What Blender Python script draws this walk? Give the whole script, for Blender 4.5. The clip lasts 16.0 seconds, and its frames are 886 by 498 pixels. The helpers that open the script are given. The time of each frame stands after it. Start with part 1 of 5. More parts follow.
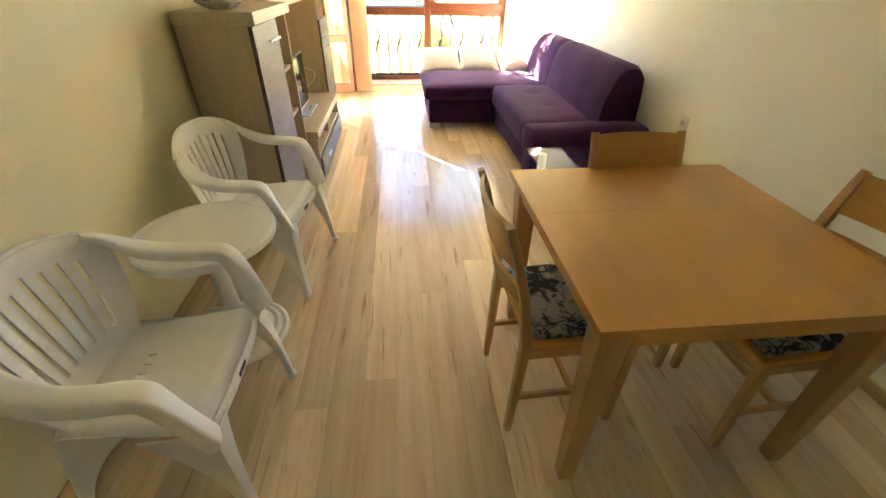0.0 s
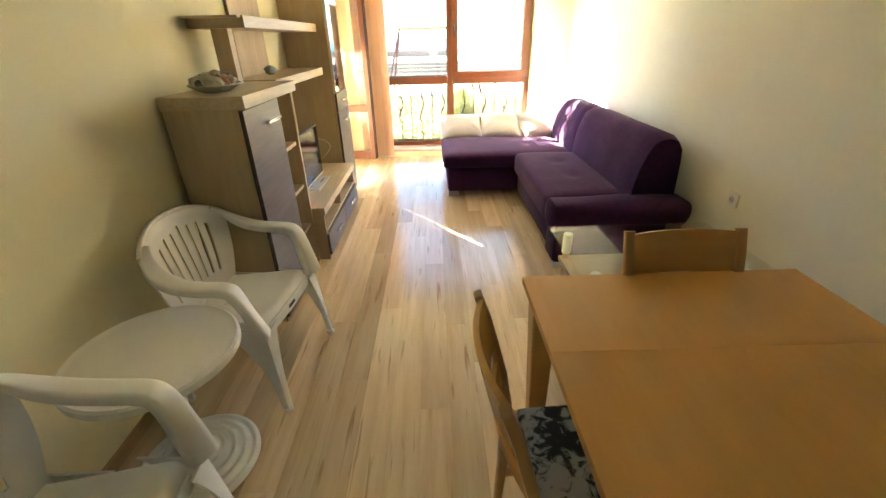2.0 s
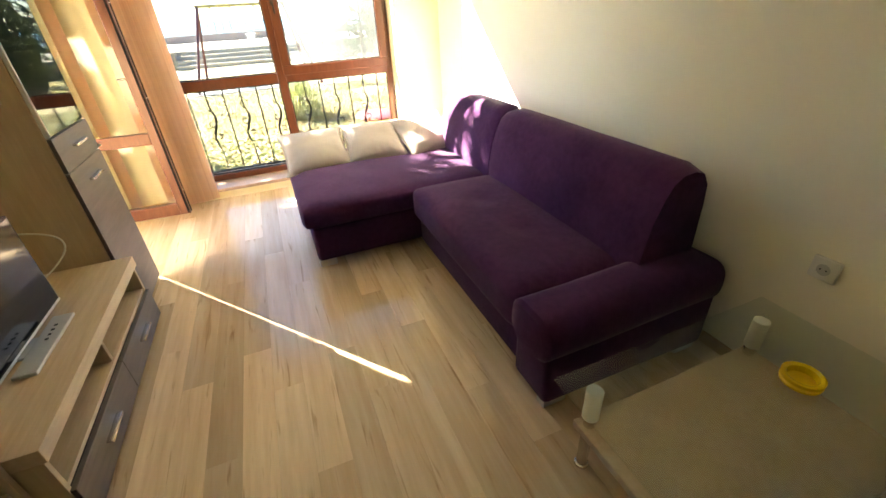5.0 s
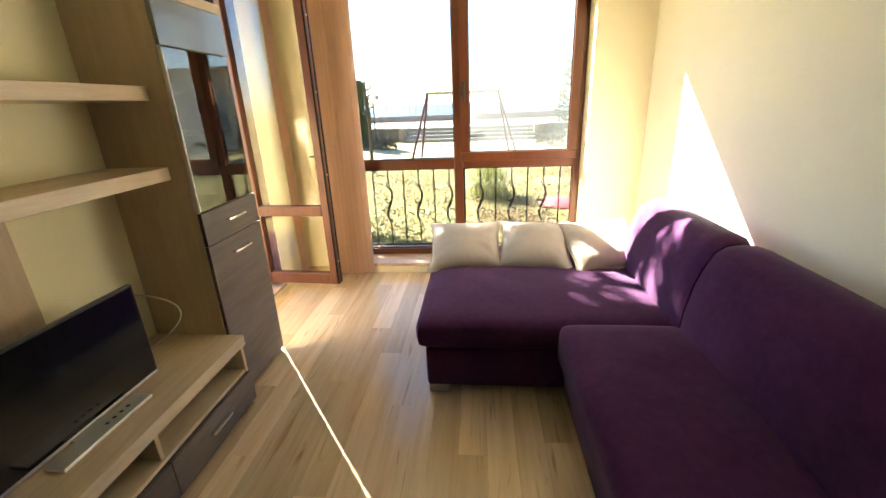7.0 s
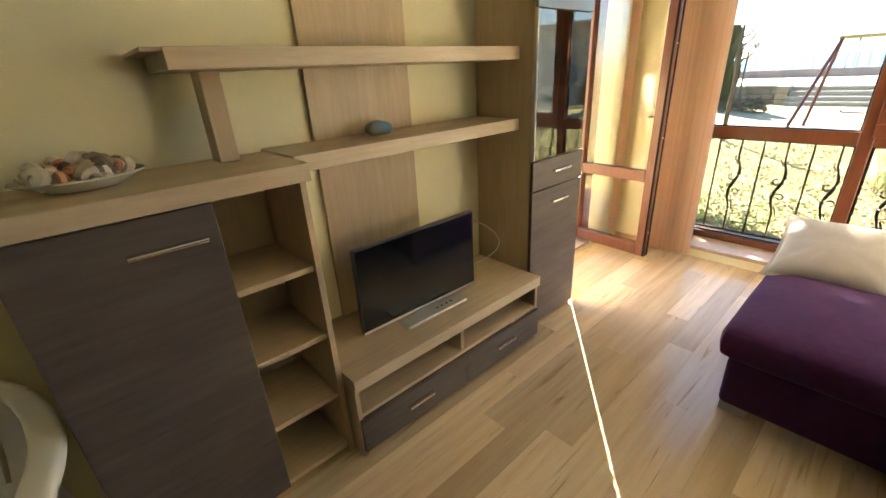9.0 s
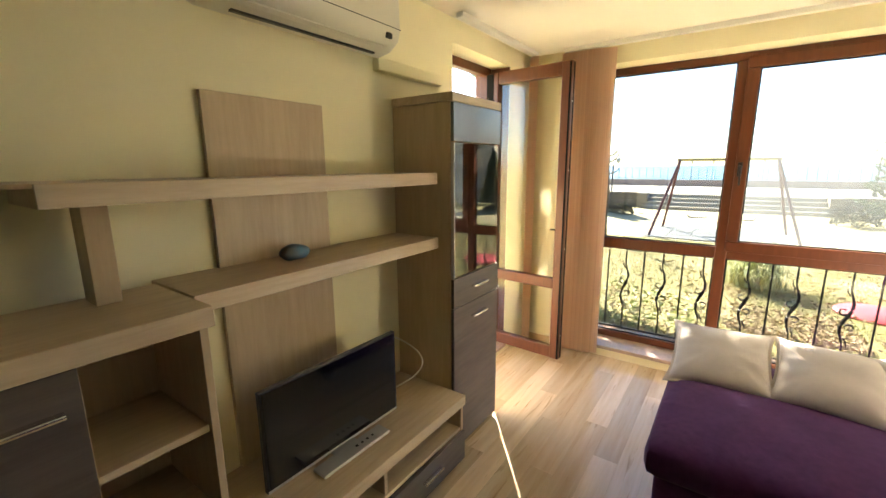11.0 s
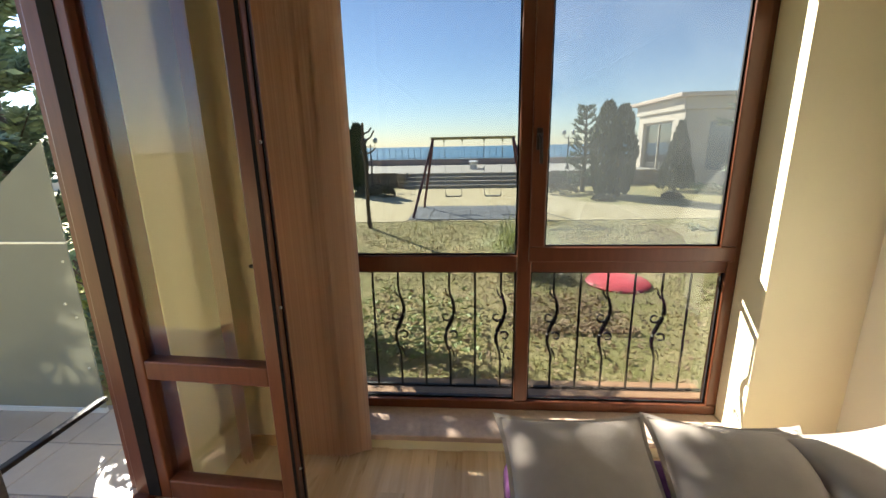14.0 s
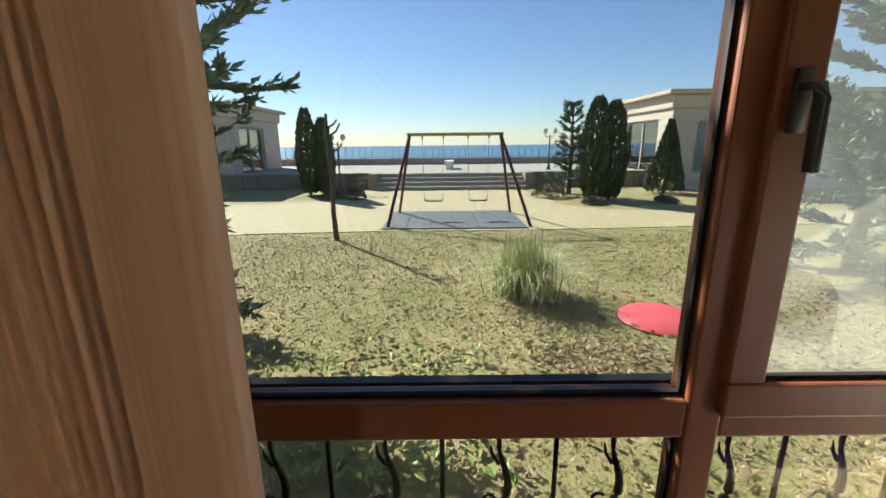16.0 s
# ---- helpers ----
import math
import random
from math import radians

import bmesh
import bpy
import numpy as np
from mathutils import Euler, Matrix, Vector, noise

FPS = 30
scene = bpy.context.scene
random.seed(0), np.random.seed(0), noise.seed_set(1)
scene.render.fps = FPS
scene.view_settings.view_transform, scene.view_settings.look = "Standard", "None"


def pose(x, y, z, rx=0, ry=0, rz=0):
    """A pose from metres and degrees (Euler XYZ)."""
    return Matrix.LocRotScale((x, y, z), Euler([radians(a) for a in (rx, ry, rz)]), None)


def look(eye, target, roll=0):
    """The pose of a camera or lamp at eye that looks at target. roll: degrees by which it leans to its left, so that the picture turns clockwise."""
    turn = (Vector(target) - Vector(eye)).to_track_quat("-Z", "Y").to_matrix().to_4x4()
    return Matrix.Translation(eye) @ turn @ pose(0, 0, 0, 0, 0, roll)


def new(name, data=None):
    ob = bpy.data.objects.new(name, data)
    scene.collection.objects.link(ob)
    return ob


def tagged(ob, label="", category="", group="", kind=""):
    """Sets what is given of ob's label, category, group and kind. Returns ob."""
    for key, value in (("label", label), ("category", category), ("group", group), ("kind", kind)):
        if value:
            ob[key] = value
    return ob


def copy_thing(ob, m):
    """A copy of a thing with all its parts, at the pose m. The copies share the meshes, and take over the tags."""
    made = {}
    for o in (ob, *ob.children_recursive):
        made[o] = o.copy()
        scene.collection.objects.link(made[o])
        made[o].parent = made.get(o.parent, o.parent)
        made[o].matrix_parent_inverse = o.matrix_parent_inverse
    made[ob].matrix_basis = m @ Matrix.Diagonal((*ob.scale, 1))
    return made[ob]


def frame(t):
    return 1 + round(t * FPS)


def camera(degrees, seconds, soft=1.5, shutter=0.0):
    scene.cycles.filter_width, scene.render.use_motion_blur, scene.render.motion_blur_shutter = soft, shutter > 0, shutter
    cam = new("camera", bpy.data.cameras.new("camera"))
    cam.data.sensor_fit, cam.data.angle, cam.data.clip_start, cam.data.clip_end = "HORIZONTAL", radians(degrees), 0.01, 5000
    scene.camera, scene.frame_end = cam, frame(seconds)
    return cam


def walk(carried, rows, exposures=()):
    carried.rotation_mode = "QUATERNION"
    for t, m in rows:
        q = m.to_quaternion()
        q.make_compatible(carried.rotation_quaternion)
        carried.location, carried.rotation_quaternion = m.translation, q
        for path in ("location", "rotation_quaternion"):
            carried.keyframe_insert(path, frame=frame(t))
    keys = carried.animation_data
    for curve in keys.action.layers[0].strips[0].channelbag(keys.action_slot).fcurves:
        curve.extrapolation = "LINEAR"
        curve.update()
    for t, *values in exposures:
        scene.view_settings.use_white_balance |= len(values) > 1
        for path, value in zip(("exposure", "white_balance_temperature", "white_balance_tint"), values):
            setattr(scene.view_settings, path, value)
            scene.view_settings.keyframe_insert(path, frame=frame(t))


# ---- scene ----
cam = camera(94.1, 16.0)
PATH = [
    (0, (0.17, 0.389, 1.401), (0.333, 2.036, 0.277), 0.8),
    (0.5, (0.195, 0.432, 1.425), (0.287, 2.149, 0.402), 0.2),
    (1, (0.26, 0.507, 1.446), (0.301, 2.269, 0.501), -0.4),
    (1.5, (0.323, 0.603, 1.452), (0.348, 2.38, 0.536), -0.7),
    (2, (0.316, 0.762, 1.431), (0.339, 2.542, 0.52), -1.3),
    (2.5, (0.225, 1.038, 1.439), (0.349, 2.801, 0.502), -1.5),
    (3, (0.167, 1.321, 1.439), (0.39, 3.073, 0.5), -2.6),
    (3.5, (0.223, 1.64, 1.423), (0.495, 3.367, 0.452), -4.2),
    (4, (0.275, 1.871, 1.397), (0.77, 3.52, 0.379), -3.9),
    (4.2, (0.29, 1.973, 1.399), (0.896, 3.574, 0.365), -3.7),
    (6.3, (0.695, 2.782, 1.465), (1.208, 4.511, 0.599), -0.2),
    (6.5, (0.749, 2.85, 1.462), (1.13, 4.654, 0.685), -1.1),
    (7, (0.707, 2.93, 1.443), (0.531, 4.807, 0.777), -2.3),
    (7.5, (0.725, 2.967, 1.446), (-0.082, 4.639, 0.702), -1.8),
    (8, (0.717, 2.956, 1.422), (-0.421, 4.335, 0.527), -1.7),
    (8.2, (0.714, 2.943, 1.41), (-0.504, 4.222, 0.472), -2.0),
    (10.3, (0.689, 2.88, 1.57), (-0.789, 4.155, 1.134), 0.2),
    (10.5, (0.66, 2.891, 1.577), (-0.761, 4.242, 1.18), 0.2),
    (11, (0.597, 2.947, 1.585), (-0.542, 4.543, 1.192), -0.4),
    (11.5, (0.573, 3.013, 1.568), (-0.145, 4.819, 1.099), -1.3),
    (12, (0.579, 3.22, 1.501), (0.188, 5.09, 0.909), -3.1),
    (12.5, (0.582, 3.527, 1.485), (0.254, 5.391, 0.838), -3.4),
    (13, (0.484, 3.846, 1.524), (0.229, 5.724, 0.885), -1.1),
    (13.5, (0.327, 4.187, 1.569), (0.231, 6.105, 1.011), -1.4),
    (14, (0.274, 4.565, 1.527), (0.133, 6.5, 1.042), -1.1),
    (14.5, (0.219, 4.937, 1.51), (0.104, 6.876, 1.033), -0.1),
    (15, (0.078, 5.248, 1.507), (0.091, 7.187, 1.016), 0.3),
    (15.5, (0.013, 5.489, 1.533), (0.046, 7.42, 1.013), -0.6),
    (16, (0.010, 5.859, 1.488), (0.010, 7.798, 0.998), -0.6),
]
EXPOSURES = [(0.0, 6.5, 7300, 10), (2.0, 6.04, 7300, 10), (3.0, 6.02, 7300, 10), (4.2, 5.79, 7300, 10), (6.5, 4.84, 7150, 10), (7.5, 4.81, 7150, 10), (8.2, 5.11, 7150, 10), (10.3, 5.04, 7300, 10), (11.0, 4.66, 7180, 10), (12.0, 4.39, 7000, 10), (12.5, 4.14, 6740, 10), (13.0, 3.77, 6650, 10), (13.5, 3.23, 6560, 10), (14.0, 2.89, 6630, 10), (14.5, 2.93, 6540, 10), (15.0, 2.98, 6540, 10), (16.0, 2.98, 6450, 10)]
walk(cam, [(t, look(eye, target, roll)) for t, eye, target, roll in PATH], EXPOSURES)


# ---- world and sun ----
SUN_H = Vector((0.62, -0.7846, 0.0))      # the way the light travels over the ground
SUN_EL = math.atan(0.67)
world = bpy.data.worlds.new("sky")
scene.world = world
world.use_nodes = True
wn = world.node_tree
sky = wn.nodes.new("ShaderNodeTexSky")
sky.sky_type = "NISHITA"
sky.sun_disc = False
sky.sun_elevation = SUN_EL
sky.sun_rotation = math.atan2(-SUN_H.x, -SUN_H.y)
sky.air_density, sky.dust_density, sky.ozone_density = 1.0, 0.1, 2.0
wn.nodes["Background"].inputs["Strength"].default_value = 0.055
tint = wn.nodes.new("ShaderNodeMix")
tint.data_type, tint.blend_type = "RGBA", "MULTIPLY"
tint.inputs["Factor"].default_value = 1.0
tint.inputs[7].default_value = (0.90, 0.95, 1.10, 1)
wn.links.new(sky.outputs["Color"], tint.inputs[6])
wn.links.new(tint.outputs[2], wn.nodes["Background"].inputs["Color"])
sun = new("sun", bpy.data.lights.new("sun", "SUN"))
sun.data.energy, sun.data.angle, sun.data.color = 4.2, radians(0.55), (1.0, 0.965, 0.88)
travel = Vector((SUN_H.x * math.cos(SUN_EL), SUN_H.y * math.cos(SUN_EL), -math.sin(SUN_EL)))
sun.matrix_world = look((-20, 26, 20), Vector((-20, 26, 20)) + travel)


# ---- materials ----
def material(name, color, rough=0.5, metal=0.0, vary=0.08, scale=8.0, bump=0.0, bump_scale=60.0, stretch=(1, 1, 1), second=None,
             coat=0.0, sheen=0.0, spec=0.5, objrandom=0.0):
    m = bpy.data.materials.new(name)
    m.use_nodes = True
    nt = m.node_tree
    b = nt.nodes["Principled BSDF"]
    b.inputs["Roughness"].default_value, b.inputs["Metallic"].default_value = rough, metal
    b.inputs["Specular IOR Level"].default_value = spec
    b.inputs["Coat Weight"].default_value, b.inputs["Coat Roughness"].default_value = coat, 0.12
    b.inputs["Sheen Weight"].default_value, b.inputs["Sheen Roughness"].default_value = sheen, 0.4
    tc = nt.nodes.new("ShaderNodeTexCoord")
    mp = nt.nodes.new("ShaderNodeMapping")
    mp.inputs["Scale"].default_value = stretch
    nt.links.new(tc.outputs["Object"], mp.inputs["Vector"])
    n1 = nt.nodes.new("ShaderNodeTexNoise")
    n1.inputs["Scale"].default_value, n1.inputs["Detail"].default_value, n1.inputs["Roughness"].default_value = scale, 6.0, 0.62
    nt.links.new(mp.outputs["Vector"], n1.inputs["Vector"])
    n2 = nt.nodes.new("ShaderNodeTexNoise")
    n2.inputs["Scale"].default_value, n2.inputs["Detail"].default_value = scale * 0.17, 2.0
    nt.links.new(mp.outputs["Vector"], n2.inputs["Vector"])
    avg = nt.nodes.new("ShaderNodeMath")
    avg.operation = "MULTIPLY_ADD"
    nt.links.new(n1.outputs["Fac"], avg.inputs[0])
    avg.inputs[1].default_value = 0.6
    half = nt.nodes.new("ShaderNodeMath")
    half.operation = "MULTIPLY"
    half.inputs[1].default_value = 0.4
    nt.links.new(n2.outputs["Fac"], half.inputs[0])
    nt.links.new(half.outputs[0], avg.inputs[2])
    ramp = nt.nodes.new("ShaderNodeValToRGB")
    c2 = second or tuple(min(1.0, c * (1 + vary)) for c in color)
    c1 = color if second else tuple(c * (1 - vary) for c in color)
    ramp.color_ramp.elements[0].position, ramp.color_ramp.elements[1].position = 0.36, 0.64
    ramp.color_ramp.elements[0].color, ramp.color_ramp.elements[1].color = (*c1, 1), (*c2, 1)
    nt.links.new(avg.outputs[0], ramp.inputs["Fac"])
    out = ramp.outputs["Color"]
    if objrandom:
        info = nt.nodes.new("ShaderNodeObjectInfo")
        rng = nt.nodes.new("ShaderNodeMapRange")
        rng.inputs["To Min"].default_value, rng.inputs["To Max"].default_value = 1 - objrandom, 1 + objrandom
        nt.links.new(info.outputs["Random"], rng.inputs["Value"])
        hsv = nt.nodes.new("ShaderNodeHueSaturation")
        nt.links.new(rng.outputs[0], hsv.inputs["Value"])
        nt.links.new(out, hsv.inputs["Color"])
        out = hsv.outputs["Color"]
    nt.links.new(out, b.inputs["Base Color"])
    if bump:
        nb = nt.nodes.new("ShaderNodeTexNoise")
        nb.inputs["Scale"].default_value, nb.inputs["Detail"].default_value = bump_scale, 4.0
        nt.links.new(mp.outputs["Vector"], nb.inputs["Vector"])
        bp = nt.nodes.new("ShaderNodeBump")
        bp.inputs["Strength"].default_value, bp.inputs["Distance"].default_value = bump, 0.004
        nt.links.new(nb.outputs["Fac"], bp.inputs["Height"])
        nt.links.new(bp.outputs["Normal"], b.inputs["Normal"])
    return m


def pane_glass(name, tint=(1, 1, 1), gloss_rough=0.0, dark=0.0, ior=1.5):
    m = bpy.data.materials.new(name)
    m.use_nodes = True
    nt = m.node_tree
    nt.nodes.remove(nt.nodes["Principled BSDF"])
    out = nt.nodes["Material Output"]
    tr = nt.nodes.new("ShaderNodeBsdfTransparent")
    tr.inputs["Color"].default_value = (*tint, 1)
    gl = nt.nodes.new("ShaderNodeBsdfGlossy")
    gl.inputs["Roughness"].default_value = gloss_rough
    lw = nt.nodes.new("ShaderNodeLayerWeight")
    lw.inputs["Blend"].default_value = 0.5
    pw = nt.nodes.new("ShaderNodeMath")
    pw.operation, pw.inputs[1].default_value = "POWER", 5.0
    nt.links.new(lw.outputs["Facing"], pw.inputs[0])
    fr = nt.nodes.new("ShaderNodeMapRange")
    f0 = ((ior - 1) / (ior + 1)) ** 2
    fr.inputs["To Min"].default_value, fr.inputs["To Max"].default_value = f0, 1.0
    nt.links.new(pw.outputs[0], fr.inputs["Value"])
    mix = nt.nodes.new("ShaderNodeMixShader")
    nt.links.new(fr.outputs[0], mix.inputs["Fac"])
    nt.links.new(tr.outputs["BSDF"], mix.inputs[1])
    nt.links.new(gl.outputs["BSDF"], mix.inputs[2])
    nt.links.new(mix.outputs["Shader"], out.inputs["Surface"])
    return m


M_WALL = material("cream_wall_paint", (0.88, 0.815, 0.56), 0.85, vary=0.025, scale=3, bump=0.10, bump_scale=140)
M_WALL_R = material("pale_wall_paint", (0.87, 0.845, 0.70), 0.82, vary=0.02, scale=3, bump=0.10, bump_scale=140)
M_CEIL = material("ceiling_paint", (0.89, 0.86, 0.75), 0.9, vary=0.02, scale=3, bump=0.08, bump_scale=120)
M_OAK = material("light_oak_laminate", (0.48, 0.355, 0.222), 0.42, vary=0.1, scale=5, stretch=(9, 9, 0.9), second=(0.58, 0.445, 0.295), bump=0.05)
M_OAK_Y = material("light_oak_laminate_long", (0.50, 0.375, 0.24), 0.42, vary=0.1, scale=5, stretch=(9, 0.9, 9), second=(0.63, 0.50, 0.35), bump=0.05)
M_WENGE = material("wenge_laminate", (0.080, 0.062, 0.052), 0.38, scale=5, stretch=(9, 0.9, 9), second=(0.130, 0.104, 0.089), bump=0.05)
M_EDGE = material("dark_edge_band", (0.03, 0.022, 0.02), 0.5, vary=0.1)
M_BEECH = material("beech_veneer", (0.61, 0.315, 0.085), 0.26, scale=5, stretch=(5, 0.5, 5), second=(0.66, 0.35, 0.103), bump=0.03, coat=0.15)
M_BEECH_Z = material("beech_solid", (0.48, 0.26, 0.09), 0.36, scale=4, stretch=(7, 7, 0.8), second=(0.58, 0.33, 0.13), bump=0.03)
M_VELVET = material("purple_velvet", (0.050, 0.0115, 0.055), 0.9, scale=30, second=(0.074, 0.022, 0.078), bump=0.25, bump_scale=350, sheen=0.13, spec=0.1)
M_PLASTIC = material("white_plastic", (0.88, 0.875, 0.83), 0.38, vary=0.03, scale=4, bump=0.02, bump_scale=200)
M_FRAME = material("brown_foil", (0.095, 0.027, 0.010), 0.36, scale=6, stretch=(6, 6, 0.7), second=(0.14, 0.044, 0.018), bump=0.03)
M_RUBBER = material("black_seal", (0.008, 0.007, 0.007), 0.8, spec=0.15)
# half tint dims the view outside; the panes cast no shadow indoors
M_GLASS = pane_glass("view_dimming_glass", (0.49, 0.51, 0.505))
# pane with a whitish translucent film, uneven by noise
M_GLASS_MILKY = pane_glass("milky_glass", (0.46, 0.48, 0.475))
dt = M_GLASS_MILKY.node_tree
film_t = dt.nodes.new("ShaderNodeBsdfTranslucent")
film_t.inputs["Color"].default_value = (0.75, 0.80, 0.80, 1)
film_n = dt.nodes.new("ShaderNodeTexNoise")
film_n.inputs["Scale"].default_value, film_n.inputs["Detail"].default_value = 2.2, 4.0
film_r = dt.nodes.new("ShaderNodeMapRange")
film_r.inputs["From Min"].default_value, film_r.inputs["From Max"].default_value = 0.3, 0.75
film_r.inputs["To Min"].default_value, film_r.inputs["To Max"].default_value = 0.012, 0.035
film_m = dt.nodes.new("ShaderNodeMixShader")
film_c = dt.nodes.new("ShaderNodeTexCoord")
dt.links.new(film_c.outputs["Object"], film_n.inputs["Vector"])
dt.links.new(film_n.outputs["Fac"], film_r.inputs["Value"])
dt.links.new(film_r.outputs[0], film_m.inputs["Fac"])
dt.links.new(dt.nodes["Material Output"].inputs["Surface"].links[0].from_socket, film_m.inputs[1])
dt.links.new(film_t.outputs[0], film_m.inputs[2])
dt.links.new(film_m.outputs[0], dt.nodes["Material Output"].inputs["Surface"])
M_GLASS_DOOR = pane_glass("door_glass", (0.95, 0.96, 0.95))
M_GLASS_TABLE = pane_glass("table_glass", (0.945, 0.97, 0.955))
M_GLASS_CAB = pane_glass("smoked_glass", (0.35, 0.33, 0.30), 0.0, 0, 2.6)
M_CHROME = material("brushed_chrome", (0.75, 0.74, 0.72), 0.22, metal=1.0, vary=0.03)
M_STEEL = material("silver_plastic", (0.55, 0.55, 0.53), 0.35, metal=0.6, vary=0.03)
M_TV = material("screen_black", (0.006, 0.006, 0.007), 0.08, vary=0.02)
M_TVB = material("tv_bezel", (0.02, 0.02, 0.022), 0.3)
M_PILLOW = material("cream_fabric", (0.43, 0.38, 0.33), 0.9, vary=0.05, scale=14, bump=0.4, bump_scale=420, sheen=0.2, spec=0.1)
M_BLIND = material("peach_blind_fabric", (0.63, 0.42, 0.29), 0.8, scale=9, stretch=(22, 22, 0.05), second=(0.90, 0.72, 0.57), bump=0.3, bump_scale=14)
for n_ in M_BLIND.node_tree.nodes:
    if n_.type == "TEX_NOISE" and n_.inputs["Scale"].default_value < 3:
        n_.inputs["Scale"].default_value = 5.0
bt = M_BLIND.node_tree
tl = bt.nodes.new("ShaderNodeBsdfTranslucent")
tl.inputs["Color"].default_value = (0.84, 0.66, 0.51, 1)
mx = bt.nodes.new("ShaderNodeMixShader")
mx.inputs["Fac"].default_value = 0.5
bt.links.new(bt.nodes["Principled BSDF"].outputs[0], mx.inputs[1])
bt.links.new(tl.outputs[0], mx.inputs[2])
bt.links.new(mx.outputs[0], bt.nodes["Material Output"].inputs["Surface"])
M_WHITE = material("white_enamel", (0.78, 0.77, 0.72), 0.35, vary=0.02)
M_AC = material("aged_white_plastic", (0.74, 0.71, 0.60), 0.35, vary=0.03, scale=3)
M_SILL = material("sill_stone", (0.48, 0.36, 0.28), 0.3, vary=0.15, scale=30, bump=0.02)
M_SKIRT = material("skirting_oak", (0.42, 0.27, 0.12), 0.4, scale=4, stretch=(8, 0.8, 8), second=(0.52, 0.35, 0.18))
M_IRON = material("wrought_iron", (0.03, 0.027, 0.025), 0.5, metal=0.5, vary=0.2, scale=40, bump=0.1)
M_YELLOW = material("yellow_plastic", (0.75, 0.50, 0.01), 0.25, vary=0.05, coat=0.3)
M_BLUE = material("blue_painted_stone", (0.03, 0.22, 0.36), 0.4, second=(0.20, 0.16, 0.12), scale=9)
M_SHELL = material("shell", (0.50, 0.38, 0.28), 0.5, scale=25, second=(0.68, 0.60, 0.50), bump=0.3, bump_scale=90, objrandom=0.3)
M_SHELLS = [M_SHELL] + [material(n, c1, 0.45, scale=30, second=c2, bump=0.3, bump_scale=90, objrandom=0.15) for n, c1, c2 in (
    ("white_shell", (0.62, 0.56, 0.46), (0.74, 0.70, 0.62)), ("grey_shell", (0.13, 0.10, 0.085), (0.34, 0.29, 0.24)), ("orange_shell", (0.48, 0.20, 0.10), (0.60, 0.32, 0.20)))]
M_DISH = material("glazed_dish", (0.62, 0.58, 0.48), 0.2, vary=0.05)
M_CABLE = material("white_cable", (0.7, 0.68, 0.6), 0.5)
M_DARK = material("black_plastic", (0.015, 0.015, 0.015), 0.4)


